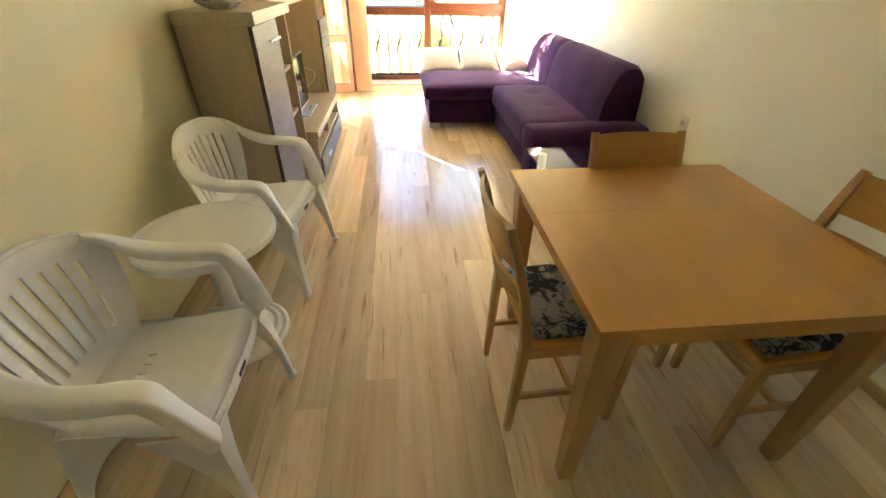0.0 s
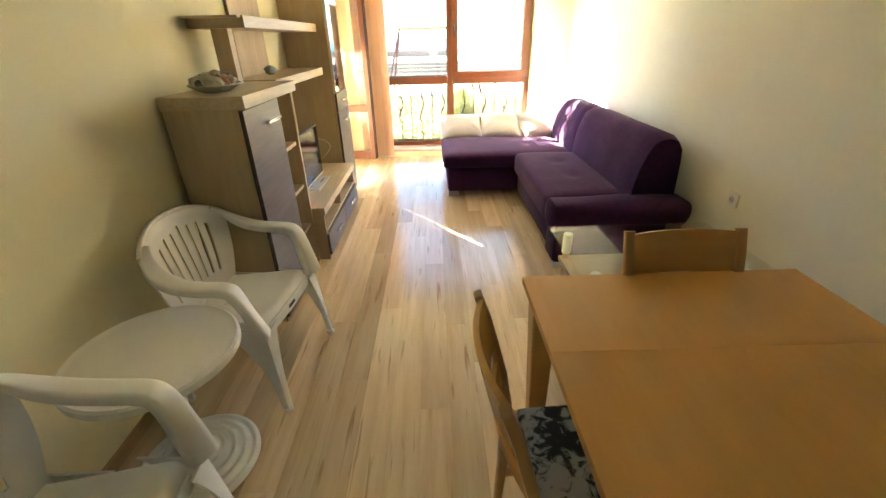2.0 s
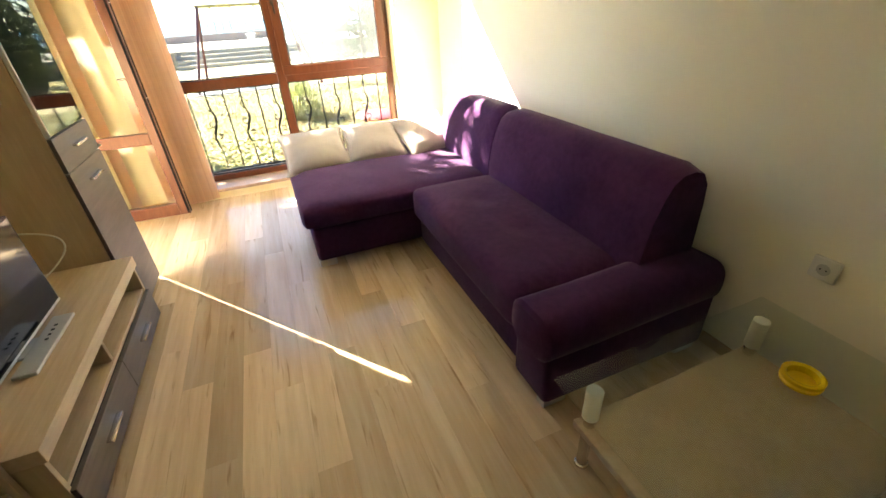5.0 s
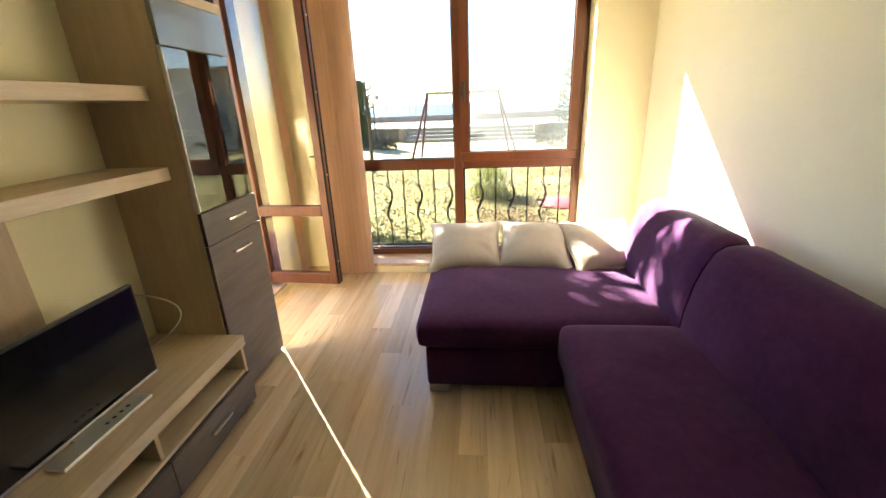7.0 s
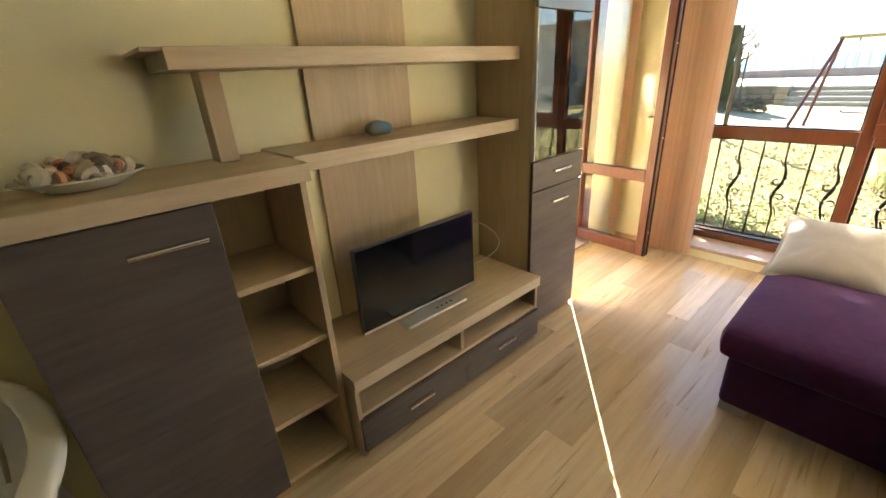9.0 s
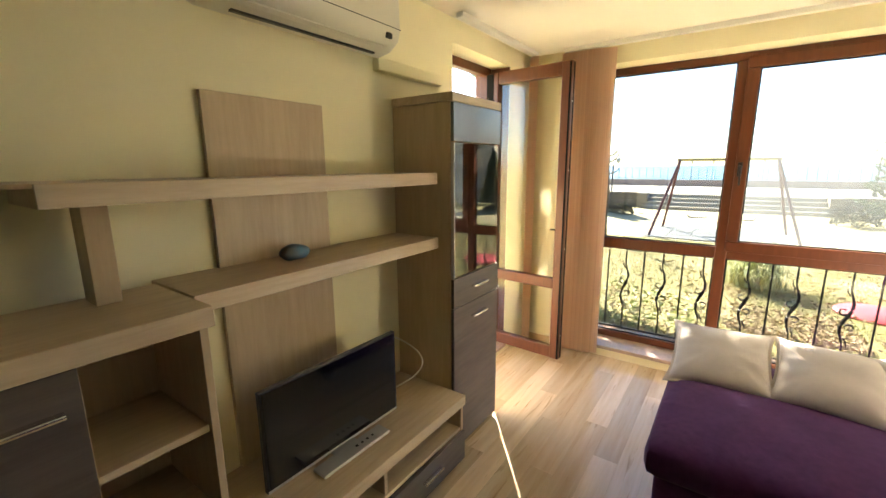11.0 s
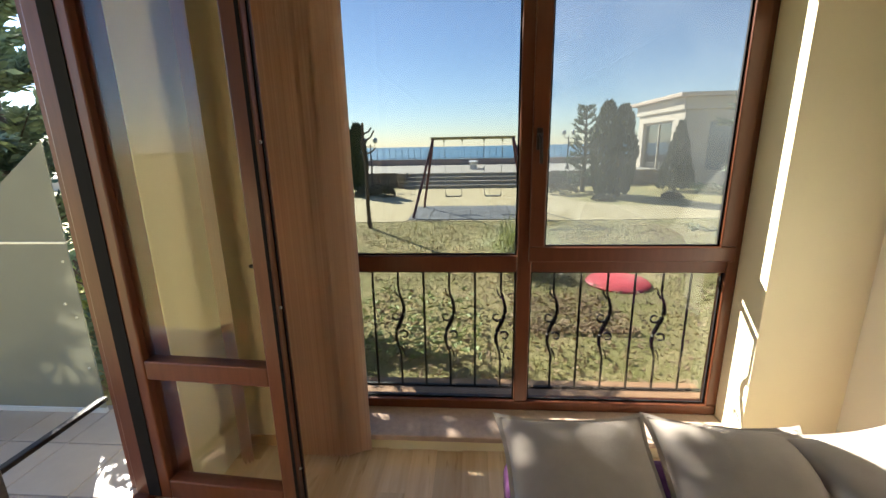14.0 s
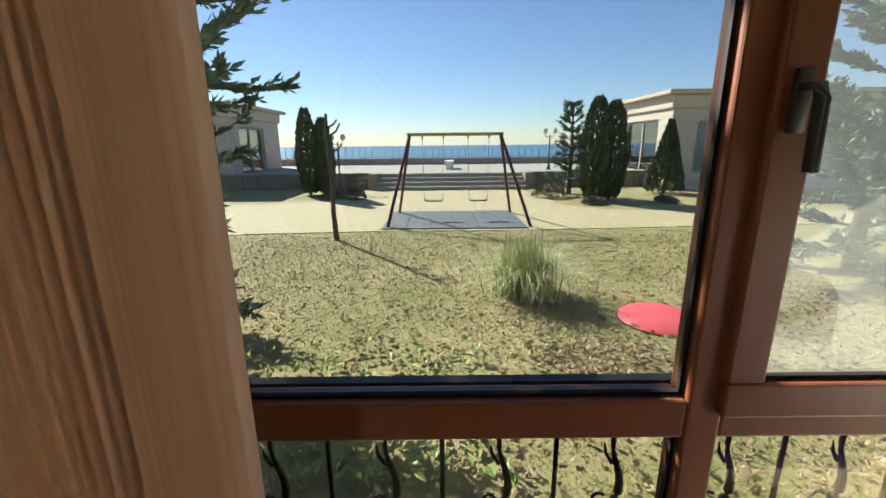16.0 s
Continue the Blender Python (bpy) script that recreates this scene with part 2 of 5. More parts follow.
def plank_material():
    m = material("laminate_plank", (0.61, 0.435, 0.265), 0.18, scale=2.2, stretch=(9, 0.55, 9), second=(0.80, 0.645, 0.45), bump=0.02, bump_scale=40, spec=0.55)
    nt = m.node_tree
    b = nt.nodes["Principled BSDF"]
    ramp = next(n for n in nt.nodes if n.type == "VALTORGB")
    info = nt.nodes.new("ShaderNodeObjectInfo")
    tc = nt.nodes.new("ShaderNodeTexCoord")
    # a number of its own for each plank
    xyz = nt.nodes.new("ShaderNodeSeparateXYZ")
    nt.links.new(tc.outputs["Object"], xyz.inputs[0])
    def mathn(op, a, bval):
        n = nt.nodes.new("ShaderNodeMath")
        n.operation = op
        for k, v in ((0, a), (1, bval)):
            if isinstance(v, (int, float)):
                n.inputs[k].default_value = v
            else:
                nt.links.new(v, n.inputs[k])
        return n.outputs[0]
    strip = mathn("FLOOR", mathn("DIVIDE", xyz.outputs["X"], 0.2), 0)
    shift = mathn("MULTIPLY", strip, 0.43)
    block = mathn("FLOOR", mathn("DIVIDE", mathn("ADD", xyz.outputs["Y"], shift), 3.0), 0)
    seed = nt.nodes.new("ShaderNodeCombineXYZ")
    nt.links.new(strip, seed.inputs[0])
    nt.links.new(block, seed.inputs[1])
    nt.links.new(mathn("MULTIPLY", info.outputs["Random"], 37.0), seed.inputs[2])
    wnz = nt.nodes.new("ShaderNodeTexWhiteNoise")
    nt.links.new(seed.outputs[0], wnz.inputs["Vector"])
    for n in nt.nodes:                                   # each strip takes its own piece of grain
        if n.type == "MAPPING":
            nt.links.new(mathn("MULTIPLY", wnz.outputs["Value"], 40.0), n.inputs["Location"])
    # long dark streaks
    mp2 = nt.nodes.new("ShaderNodeMapping")
    mp2.inputs["Scale"].default_value = (30, 2.2, 30)
    nt.links.new(tc.outputs["Object"], mp2.inputs["Vector"])
    nt.links.new(mathn("MULTIPLY", wnz.outputs["Value"], 91.0), mp2.inputs["Location"])
    st = nt.nodes.new("ShaderNodeTexNoise")
    st.inputs["Scale"].default_value, st.inputs["Detail"].default_value, st.inputs["Distortion"].default_value = 1.3, 3.0, 0.6
    nt.links.new(mp2.outputs[0], st.inputs["Vector"])
    sr = nt.nodes.new("ShaderNodeValToRGB")
    sr.color_ramp.elements[0].position, sr.color_ramp.elements[1].position = 0.62, 0.78
    sr.color_ramp.elements[0].color, sr.color_ramp.elements[1].color = (1, 1, 1, 1), (0.50, 0.36, 0.24, 1)
    nt.links.new(st.outputs["Fac"], sr.inputs["Fac"])
    mul = nt.nodes.new("ShaderNodeMix")
    mul.data_type, mul.blend_type = "RGBA", "MULTIPLY"
    mul.inputs["Factor"].default_value = 0.85
    nt.links.new(ramp.outputs["Color"], mul.inputs[6])
    nt.links.new(sr.outputs["Color"], mul.inputs[7])
    hsv = nt.nodes.new("ShaderNodeHueSaturation")
    rng = nt.nodes.new("ShaderNodeMapRange")
    rng.inputs["To Min"].default_value, rng.inputs["To Max"].default_value = 0.80, 1.12
    nt.links.new(wnz.outputs["Value"], rng.inputs["Value"])
    nt.links.new(rng.outputs[0], hsv.inputs["Value"])
    nt.links.new(mul.outputs[2], hsv.inputs["Color"])
    nt.links.new(hsv.outputs["Color"], b.inputs["Base Color"])
    return m


M_PLANK = plank_material()


# ---- mesh helpers ----
def finish(bm, name, mat, smooth=False):
    bmesh.ops.recalc_face_normals(bm, faces=bm.faces)
    me = bpy.data.meshes.new(name)
    bm.to_mesh(me)
    bm.free()
    if mat:
        me.materials.append(mat)
    if smooth:
        for p in me.polygons:
            p.use_smooth = True
        me.set_sharp_from_angle(angle=radians(40))
    return me


def part(name, bm, mat, parent, label="", smooth=False):
    """Links a bmesh as one mesh object under a thing or a part."""
    ob = new(name, finish(bm, name, mat, smooth))
    ob.parent = parent
    if label:
        ob["label"] = label
    return ob


def solo(name, bm, mat, label="", category="", group="", kind="", smooth=False, at=None):
    ob = new(name, finish(bm, name, mat, smooth))
    if at is not None:
        ob.matrix_world = at
    return tagged(ob, label, category, group, kind)


def thing(name, label, category, m=None, group="", kind=""):
    ob = new(name)
    ob.empty_display_size = 0.1
    if m is not None:
        ob.matrix_world = m
    return tagged(ob, label, category, group, kind)


def box(lo, hi, bevel=0.0, seg=1, bm=None):
    b = bmesh.new()
    bmesh.ops.create_cube(b, size=1)
    for v in b.verts:
        v.co = Vector([lo[k] + (v.co[k] + 0.5) * (hi[k] - lo[k]) for k in range(3)])
    if bevel:
        bmesh.ops.bevel(b, geom=b.edges[:], offset=bevel, segments=seg, affect="EDGES", profile=0.5)
    return join(bm, b)


def join(bm, b):
    if bm is None:
        return b
    me = bpy.data.meshes.new("joint")
    b.to_mesh(me)
    b.free()
    bm.from_mesh(me)
    bpy.data.meshes.remove(me)
    return bm


def sweep(points, prof, bm=None, closed_ends=True, scales=None, up=(0, 0, 1)):
    """A profile [(u, v), ...] swept along points; u lies across the way, v along up."""
    bm = bm or bmesh.new()
    pts = [Vector(p) for p in points]
    rings = []
    for i, p in enumerate(pts):
        d = (pts[min(i + 1, len(pts) - 1)] - pts[max(i - 1, 0)]).normalized()
        upv = Vector(up)
        if abs(d.dot(upv)) > 0.98:
            upv = Vector((1, 0, 0)) if abs(d.x) < 0.9 else Vector((0, 1, 0))
        s = d.cross(upv).normalized()
        w = s.cross(d).normalized()
        k = scales[i] if scales else 1.0
        rings.append([bm.verts.new(p + s * u * k + w * v * k) for u, v in prof])
    n = len(prof)
    for a, b in zip(rings, rings[1:]):
        for j in range(n):
            bm.faces.new((a[j], a[(j + 1) % n], b[(j + 1) % n], b[j]))
    if closed_ends:
        bm.faces.new(rings[0])
        bm.faces.new(rings[-1])
    return bm


def ring(r, n=10, ry=None):
    return [(r * math.cos(2 * math.pi * k / n), (ry or r) * math.sin(2 * math.pi * k / n)) for k in range(n)]


def rect(w, h):
    return [(-w / 2, -h / 2), (w / 2, -h / 2), (w / 2, h / 2), (-w / 2, h / 2)]


def rrect(w, h, r, n=3):
    out = []
    for cx, cy, a0 in ((w / 2 - r, h / 2 - r, 0), (-w / 2 + r, h / 2 - r, 90), (-w / 2 + r, -h / 2 + r, 180), (w / 2 - r, -h / 2 + r, 270)):
        for k in range(n + 1):
            a = radians(a0 + 90 * k / n)
            out.append((cx + r * math.cos(a), cy + r * math.sin(a)))
    return out


def lathe(profile, n=28, bm=None, centre=(0, 0, 0)):
    """Turns [(radius, z), ...] round the z axis."""
    bm = bm or bmesh.new()
    c = Vector(centre)
    rows = []
    for r, z in profile:
        if r < 1e-5:
            rows.append([bm.verts.new(c + Vector((0, 0, z)))])
        else:
            rows.append([bm.verts.new(c + Vector((r * math.cos(2 * math.pi * k / n), r * math.sin(2 * math.pi * k / n), z))) for k in range(n)])
    for a, b in zip(rows, rows[1:]):
        for k in range(n):
            q = [a[k % len(a)], a[(k + 1) % len(a)], b[(k + 1) % len(b)], b[k % len(b)]]
            q = [v for i, v in enumerate(q) if v not in q[:i]]
            if len(q) > 2:
                bm.faces.new(q)
    return bm


def shell(fn, nu, nv, thick, keep=None):
    """A thick curved sheet: fn(u, v) for u, v from 0 to 1; keep says which cells stay."""
    bm = bmesh.new()
    g = [[bm.verts.new(fn(i / nu, j / nv)) for j in range(nv + 1)] for i in range(nu + 1)]
    for i in range(nu):
        for j in range(nv):
            if keep is None or keep((i + 0.5) / nu, (j + 0.5) / nv):
                bm.faces.new((g[i][j], g[i + 1][j], g[i + 1][j + 1], g[i][j + 1]))
    loose = [v for v in bm.verts if not v.link_faces]
    bmesh.ops.delete(bm, geom=loose, context="VERTS")
    bmesh.ops.recalc_face_normals(bm, faces=bm.faces)
    bmesh.ops.solidify(bm, geom=bm.faces[:], thickness=thick)
    return bm


def smoothstep(a, b, x):
    t = max(0.0, min(1.0, (x - a) / (b - a)))
    return t * t * (3 - 2 * t)


# ---- the room ----
XL, XR, YB, YW, ZC = -0.93, 2.0, -1.4, 6.38, 2.47      # left and right wall, back wall, window wall, ceiling
WX0, WX1, WZ0, WZ1 = -0.50, 1.57, 0.10, 2.33           # window opening
DY0, DY1, DZ1 = 5.20, 5.990, 2.33                       # balcony door opening
T = 0.30                                               # outer wall thickness


def structure(name, bm, mat, label="", category=""):
    return solo(name, bm, mat, label, category, kind="structure")


structure("wall_right", box((XR, YB - 0.2, -0.1), (XR + 0.2, YW + T, ZC + 0.1)), M_WALL_R, "smooth pale cream painted wall", "wall")
# unseen back wall, made pale to bounce more light into the room
structure("wall_back", box((XL - 0.2, YB - 0.2, -0.1), (XR, YB, ZC + 0.1)), M_WALL_R, "unseen pale cream wall closing the room", "wall")
bm = box((XL - T, YB, -0.1), (XL, DY0, ZC + 0.1))
box((XL - T, DY0, DZ1), (XL, DY1, ZC + 0.1), bm=bm)
box((XL - T, DY1, -0.1), (XL, YW + T, ZC + 0.1), bm=bm)
box((XL - T, DY0, -0.1), (XL, DY1, 0.05), bm=bm)
structure("wall_left", bm, M_WALL, "smooth cream yellow painted wall with a balcony doorway", "wall")
bm = box((XL, YW, -0.1), (WX0, YW + T, ZC + 0.1))
box((WX1, YW, -0.1), (XR, YW + T, ZC + 0.1), bm=bm)
box((WX0, YW, WZ1), (WX1, YW + T, ZC + 0.1), bm=bm)
box((WX0, YW, -0.1), (WX1, YW + T, WZ0 - 0.03), bm=bm)
structure("wall_window", bm, M_WALL, "cream yellow painted wall round a tall window", "wall")
structure("ceiling", box((XL - 0.05, YB - 0.05, ZC), (XR + 0.05, YW + 0.05, ZC + 0.2)), M_CEIL, "plain cream painted ceiling", "ceiling")
floor = structure("floor", box((XL, YB, -0.1), (XR, YW, -0.008)), M_SKIRT, "light wood laminate plank floor", "floor")
bm = box((XL, YB, 0), (XL + 0.014, DY0, 0.06), 0.003)
box((XR - 0.014, YB, 0), (XR, YW, 0.06), 0.003, bm=bm)
box((XL + 0.014, YW - 0.014, 0), (WX0, YW, 0.06), 0.003, bm=bm)
box((WX1, YW - 0.014, 0), (XR - 0.014, YW, 0.06), 0.003, bm=bm)
structure("baseboard", bm, M_SKIRT, "narrow wooden skirting board", "baseboard")
structure("window_sill", box((WX0, YW - 0.03, WZ0 - 0.03), (WX1, 6.60, WZ0), 0.006, 2), M_SILL, "low polished stone window sill", "sill")
structure("door_sill", box((XL - T, DY0, 0.05), (XL + 0.02, DY1, 0.075), 0.005, 2), M_SILL, "polished stone door threshold", "sill")


# ---- window ----
def frame_bars(parent, x0, x1, z0, z1, y0, y1, w, name="window_frame", mat=M_FRAME):
    bm = box((x0, y0, z0), (x1, y1, z0 + w), 0.006, 2)
    box((x0, y0, z1 - w), (x1, y1, z1), 0.006, 2, bm=bm)
    box((x0, y0 + 0.002, z0 + w), (x0 + w, y1 - 0.002, z1 - w), 0.006, 2, bm=bm)
    box((x1 - w, y0 + 0.002, z0 + w), (x1, y1 - 0.002, z1 - w), 0.006, 2, bm=bm)
    return part(name, bm, mat, parent)


def pane(parent, x0, x1, z0, z1, y, mat=M_GLASS):
    bm = box((x0, y, z0), (x1, y + 0.006, z1))
    ob = part("pane", bm, mat, parent, "window glass tinted to dim the view outside")
    ob.visible_shadow = False
    s = bmesh.new()
    for lo, hi in (((x0, y - 0.012, z0), (x1, y - 0.001, z0 + 0.008)), ((x0, y - 0.012, z1 - 0.008), (x1, y - 0.001, z1)),
                   ((x0, y - 0.0115, z0 + 0.008), (x0 + 0.008, y - 0.001, z1 - 0.008)), ((x1 - 0.008, y - 0.0115, z0 + 0.008), (x1, y - 0.001, z1 - 0.008))):
        box(lo, hi, bm=s)
    part("glazing_seal", s, M_RUBBER, ob, "black rubber seal")
    return ob


win = thing("window_1", "tall brown window with four panes and an opening sash", "window", kind="structure")
FY0, FY1 = 6.585, 6.655
MX, TZ = 0.535, 0.940
frame_bars(win, WX0, WX1, WZ0, WZ1, FY0, FY1, 0.055)
part("mullion", box((MX - 0.036, FY0 - 0.001, WZ0 + 0.055), (MX + 0.036, FY1, WZ1 - 0.055), 0.006, 2), M_FRAME, win)
part("transom", box((WX0 + 0.055, FY0 + 0.001, TZ - 0.043), (MX - 0.036, FY1, TZ + 0.043), 0.006, 2), M_FRAME, win)
part("transom", box((MX + 0.036, FY0 + 0.001, TZ - 0.043), (WX1 - 0.055, FY1, TZ + 0.043), 0.006, 2), M_FRAME, win)
sash = frame_bars(win, MX + 0.020, WX1 - 0.035, TZ + 0.018, WZ1 - 0.035, FY0 - 0.022, FY0 + 0.03, 0.075, "sash")
bm = box((MX + 0.036, FY0 - 0.034, 1.50), (MX + 0.064, FY0 - 0.022, 1.60), 0.004, 2)
sweep([(MX + 0.05, FY0 - 0.034, 1.57), (MX + 0.05, FY0 - 0.06, 1.57), (MX + 0.052, FY0 - 0.066, 1.55), (MX + 0.056, FY0 - 0.066, 1.44)], rrect(0.024, 0.014, 0.005), bm)
part("window_handle", bm, M_DARK, sash, "dark brown window handle", True)
for x0, x1, z0, z1, y in ((WX0 + 0.055, MX - 0.036, WZ0 + 0.055, TZ - 0.043, 6.62), (MX + 0.036, WX1 - 0.055, WZ0 + 0.055, TZ - 0.043, 6.62),
                          (WX0 + 0.055, MX - 0.036, TZ + 0.043, WZ1 - 0.055, 6.62), (MX + 0.095, WX1 - 0.11, TZ + 0.093, WZ1 - 0.11, 6.595)):
    pane(win, x0, x1, z0, z1, y, M_GLASS_MILKY if x0 > MX and z0 > TZ else M_GLASS)

# ---- balcony door: frame in the left wall, leaf swung open into the room ----
door = thing("door_1", "brown glazed balcony door standing wide open", "door", kind="structure")
FX0, FX1 = -1.16, -1.09
bm = box((FX0, DY0, 0.075), (FX1, DY0 + 0.06, DZ1), 0.005, 2)
box((FX0, DY1 - 0.06, 0.075), (FX1, DY1, DZ1), 0.005, 2, bm=bm)
box((FX0, DY0 + 0.06, DZ1 - 0.06), (FX1, DY1 - 0.06, DZ1), 0.005, 2, bm=bm)
box((FX0, DY0 + 0.06, 0.075), (FX1, DY1 - 0.06, 0.115), 0.005, 2, bm=bm)
part("door_frame", bm, M_FRAME, door)
bm = box((XL - T - 0.004, DY1 - 0.003, 0.076), (FX0 - 0.001, DY1 - 0.0005, DZ1 - 0.004))
box((XL - T - 0.004, DY0 + 0.0005, 0.076), (FX0 - 0.001, DY0 + 0.003, DZ1 - 0.004), bm=bm)
box((FX1 + 0.001, DY1 - 0.003, 0.076), (XL - 0.004, DY1 - 0.0005, DZ1 - 0.004), bm=bm)
part("jamb_lining", bm, M_FRAME, door, "thin brown jamb lining")
LEAF = pose(-1.075, 5.985, 0, 0, 0, -4.0)
leaf = part("door_leaf", bmesh.new(), None, door)
leaf.matrix_local = LEAF
W, Z0, Z1 = 0.672, 0.105, 2.285
bm = box((0, -0.065, Z0), (0.09, 0, Z1), 0.006, 2)
box((W - 0.072, -0.065, Z0), (W, 0, Z1), 0.006, 2, bm=bm)
for a, b in ((Z0, Z0 + 0.09), (Z1 - 0.09, Z1), (0.665, 0.745)):
    box((0.09, -0.063, a), (W - 0.072, -0.002, b), 0.006, 2, bm=bm)
leaf.data = finish(bm, "door_leaf", M_FRAME)
part("edge_seal", box((W + 0.0005, -0.034, Z0 + 0.01), (W + 0.004, -0.020, Z1 - 0.01), 0.001), M_RUBBER, leaf, "black rubber edge seal")
part("edge_seal", box((W - 0.016, -0.0685, Z0 + 0.01), (W - 0.002, -0.0655, Z1 - 0.01), 0.001), M_RUBBER, leaf, "black rubber edge seal")
# wide black strip down the hinge side of the leaf
part("hinge_strip", box((-0.012, -0.069, Z0 + 0.01), (0.048, -0.0655, Z1 - 0.01), 0.001), M_RUBBER, leaf, "wide black strip along the hinge side")
for z in (0.30, 0.98, 1.55, 2.02):
    part("lock_stud", lathe([(0, 0), (0.005, 0), (0.005, 0.006), (0, 0.006)], 10), M_STEEL, leaf, "small steel locking stud").matrix_local = pose(W + 0.0005, -0.045, z, 0, 90, 0)
for a, b in ((Z0 + 0.09, 0.665), (0.745, Z1 - 0.09)):
    g = part("pane", box((0.09, -0.036, a), (W - 0.072, -0.03, b)), M_GLASS_DOOR, leaf, "clear door glass")
    g.visible_shadow = False
bm = box((W - 0.062, 0.0, 1.02), (W - 0.03, 0.008, 1.14), 0.003, 2)
sweep([(W - 0.045, 0.008, 1.10), (W - 0.045, 0.05, 1.10), (W - 0.055, 0.056, 1.10), (W - 0.16, 0.056, 1.10)], rrect(0.02, 0.014, 0.005), bm)
part("door_handle", bm, M_DARK, leaf, "dark door handle", True)


# ---- vertical blinds ----
def blind_stack(name, start, step, count, angle, z0, z1, label):
    th = thing(name, label, "blind")
    rnd = random.Random(5)
    for k in range(count):
        bm = bmesh.new()
        c = Vector(start) + Vector(step) * k
        a = radians(angle + rnd.uniform(-3, 3))
        d = Vector((math.cos(a), math.sin(a), 0)) * 0.0625
        nrm = Vector((-d.y, d.x, 0)).normalized()
        top = []
        for j in range(5):
            f = j / 4 * 2 - 1
            p = c + d * f + nrm * 0.008 * (1 - f * f)
            top.append(p)
        grid = [[bm.verts.new((p.x + rnd.uniform(-.001, .001) , p.y, z1 - (z1 - z0) * q / 6)) for q in range(7)] for p in top]
        for i in range(4):
            for q in range(6):
                bm.faces.new((grid[i][q], grid[i + 1][q], grid[i + 1][q + 1], grid[i][q + 1]))
        bmesh.ops.solidify(bm, geom=bm.faces[:], thickness=0.0012)
        part("slat", bm, M_BLIND, th, smooth=True)
    return th


b1 = blind_stack("vertical_blind", (-0.57, 6.295, 0), (0.0185, 0.0, 0), 16, 27, 0.035, 2.43, "peach vertical slat blind drawn aside beside the window")
rail_bm = box((-0.62, 6.275, 2.44), (1.98, 6.325, ZC), 0.004)
part("headrail", rail_bm, M_WHITE, b1, "white metal headrail")
b2 = blind_stack("vertical_blind", (-0.862, 6.235, 0), (0.006, 0.005, 0), 6, 128, 0.035, 2.43, "peach vertical slat blind drawn into the corner by the balcony door")
part("headrail", box((-0.87, 5.15, 2.44), (-0.82, 6.27, ZC), 0.004), M_WHITE, b2, "white metal headrail")


# ---- wall unit ----
def bar_handle(parent, p, length, axis="y", label="brushed metal bar handle"):
    x, y, z = p
    h = length / 2
    bm = box((x, y - h, z - 0.006), (x + 0.024, y + h, z + 0.006), 0.003, 2)
    return part("handle", bm, M_CHROME, parent, label, True)


def board(parent, name, lo, hi, mat=None, label=""):
    return part(name, box(lo, hi, 0.0015), mat or M_OAK, parent, label)


BX = XL + 0.002
low = thing("low_cabinet", "light oak cabinet with a dark wenge door and open shelves", "cabinet")
LY0, LYM, LY1, LX = 2.70, 3.155, 3.44, -0.56
board(low, "side_panel", (BX + 0.03, LY0, 0), (LX, LY0 + 0.018, 1.165))
board(low, "divider", (BX + 0.03, LYM - 0.009, 0.05), (LX, LYM + 0.009, 1.165))
board(low, "side_panel", (BX + 0.03, LY1 - 0.022, 0), (LX + 0.012, LY1, 1.165))
board(low, "back_panel", (BX + 0.03, LY0 + 0.018, 0.03), (BX + 0.036, LY1 - 0.022, 1.165))
board(low, "base_panel", (BX + 0.036, LY0 + 0.018, 0.015), (LX - 0.004, LYM - 0.009, 0.035), M_OAK_Y)
for z in (0.015, 0.285, 0.565, 0.845):
    board(low, "shelf", (BX + 0.036, LYM + 0.009, z), (LX - 0.004, LY1 - 0.022, z + 0.022), M_OAK_Y)
d = board(low, "door", (LX + 0.002, LY0 + 0.002, 0.03), (LX + 0.020, LYM + 0.004, 1.158), M_WENGE, "dark wenge cabinet door")
bar_handle(d, (LX + 0.020, 3.03, 1.066), 0.19)
board(low, "top_panel", (BX + 0.03, LY0 - 0.012, 1.166), (LX + 0.040, LY1 + 0.008, 1.222), M_OAK_Y)

tvu = thing("tv_bench", "low light oak television bench with two dark drawers", "tv bench")
VY0, VY1, VX = 3.445, 4.632, -0.475
board(tvu, "top_panel", (BX, VY0, 0.345), (VX + 0.012, VY1 - 0.004, 0.400), M_OAK_Y)
board(tvu, "side_panel", (BX, VY0, 0.0), (VX, VY0 + 0.02, 0.345))
board(tvu, "side_panel", (BX, VY1 - 0.03, 0.0), (VX, VY1 - 0.01, 0.345))
board(tvu, "divider", (BX, 4.03, 0.2), (VX - 0.012, 4.05, 0.345))
board(tvu, "niche_floor", (BX, VY0 + 0.02, 0.20), (VX - 0.004, VY1 - 0.03, 0.218), M_OAK_Y)
board(tvu, "back_panel", (BX, VY0 + 0.02, 0.02), (BX + 0.006, VY1 - 0.03, 0.345), M_OAK_Y)
board(tvu, "plinth", (BX, VY0 + 0.02, 0.0), (VX - 0.03, VY1 - 0.03, 0.03), M_EDGE)
for y0, y1, hy in ((VY0 + 0.004, 4.038, 3.742), (4.042, VY1 - 0.014, 4.323)):
    dr = board(tvu, "drawer_front", (VX - 0.002, y0, 0.035), (VX + 0.016, y1, 0.198), M_WENGE, "dark wenge drawer front")
    bar_handle(dr, (VX + 0.016, hy, 0.128), 0.14)

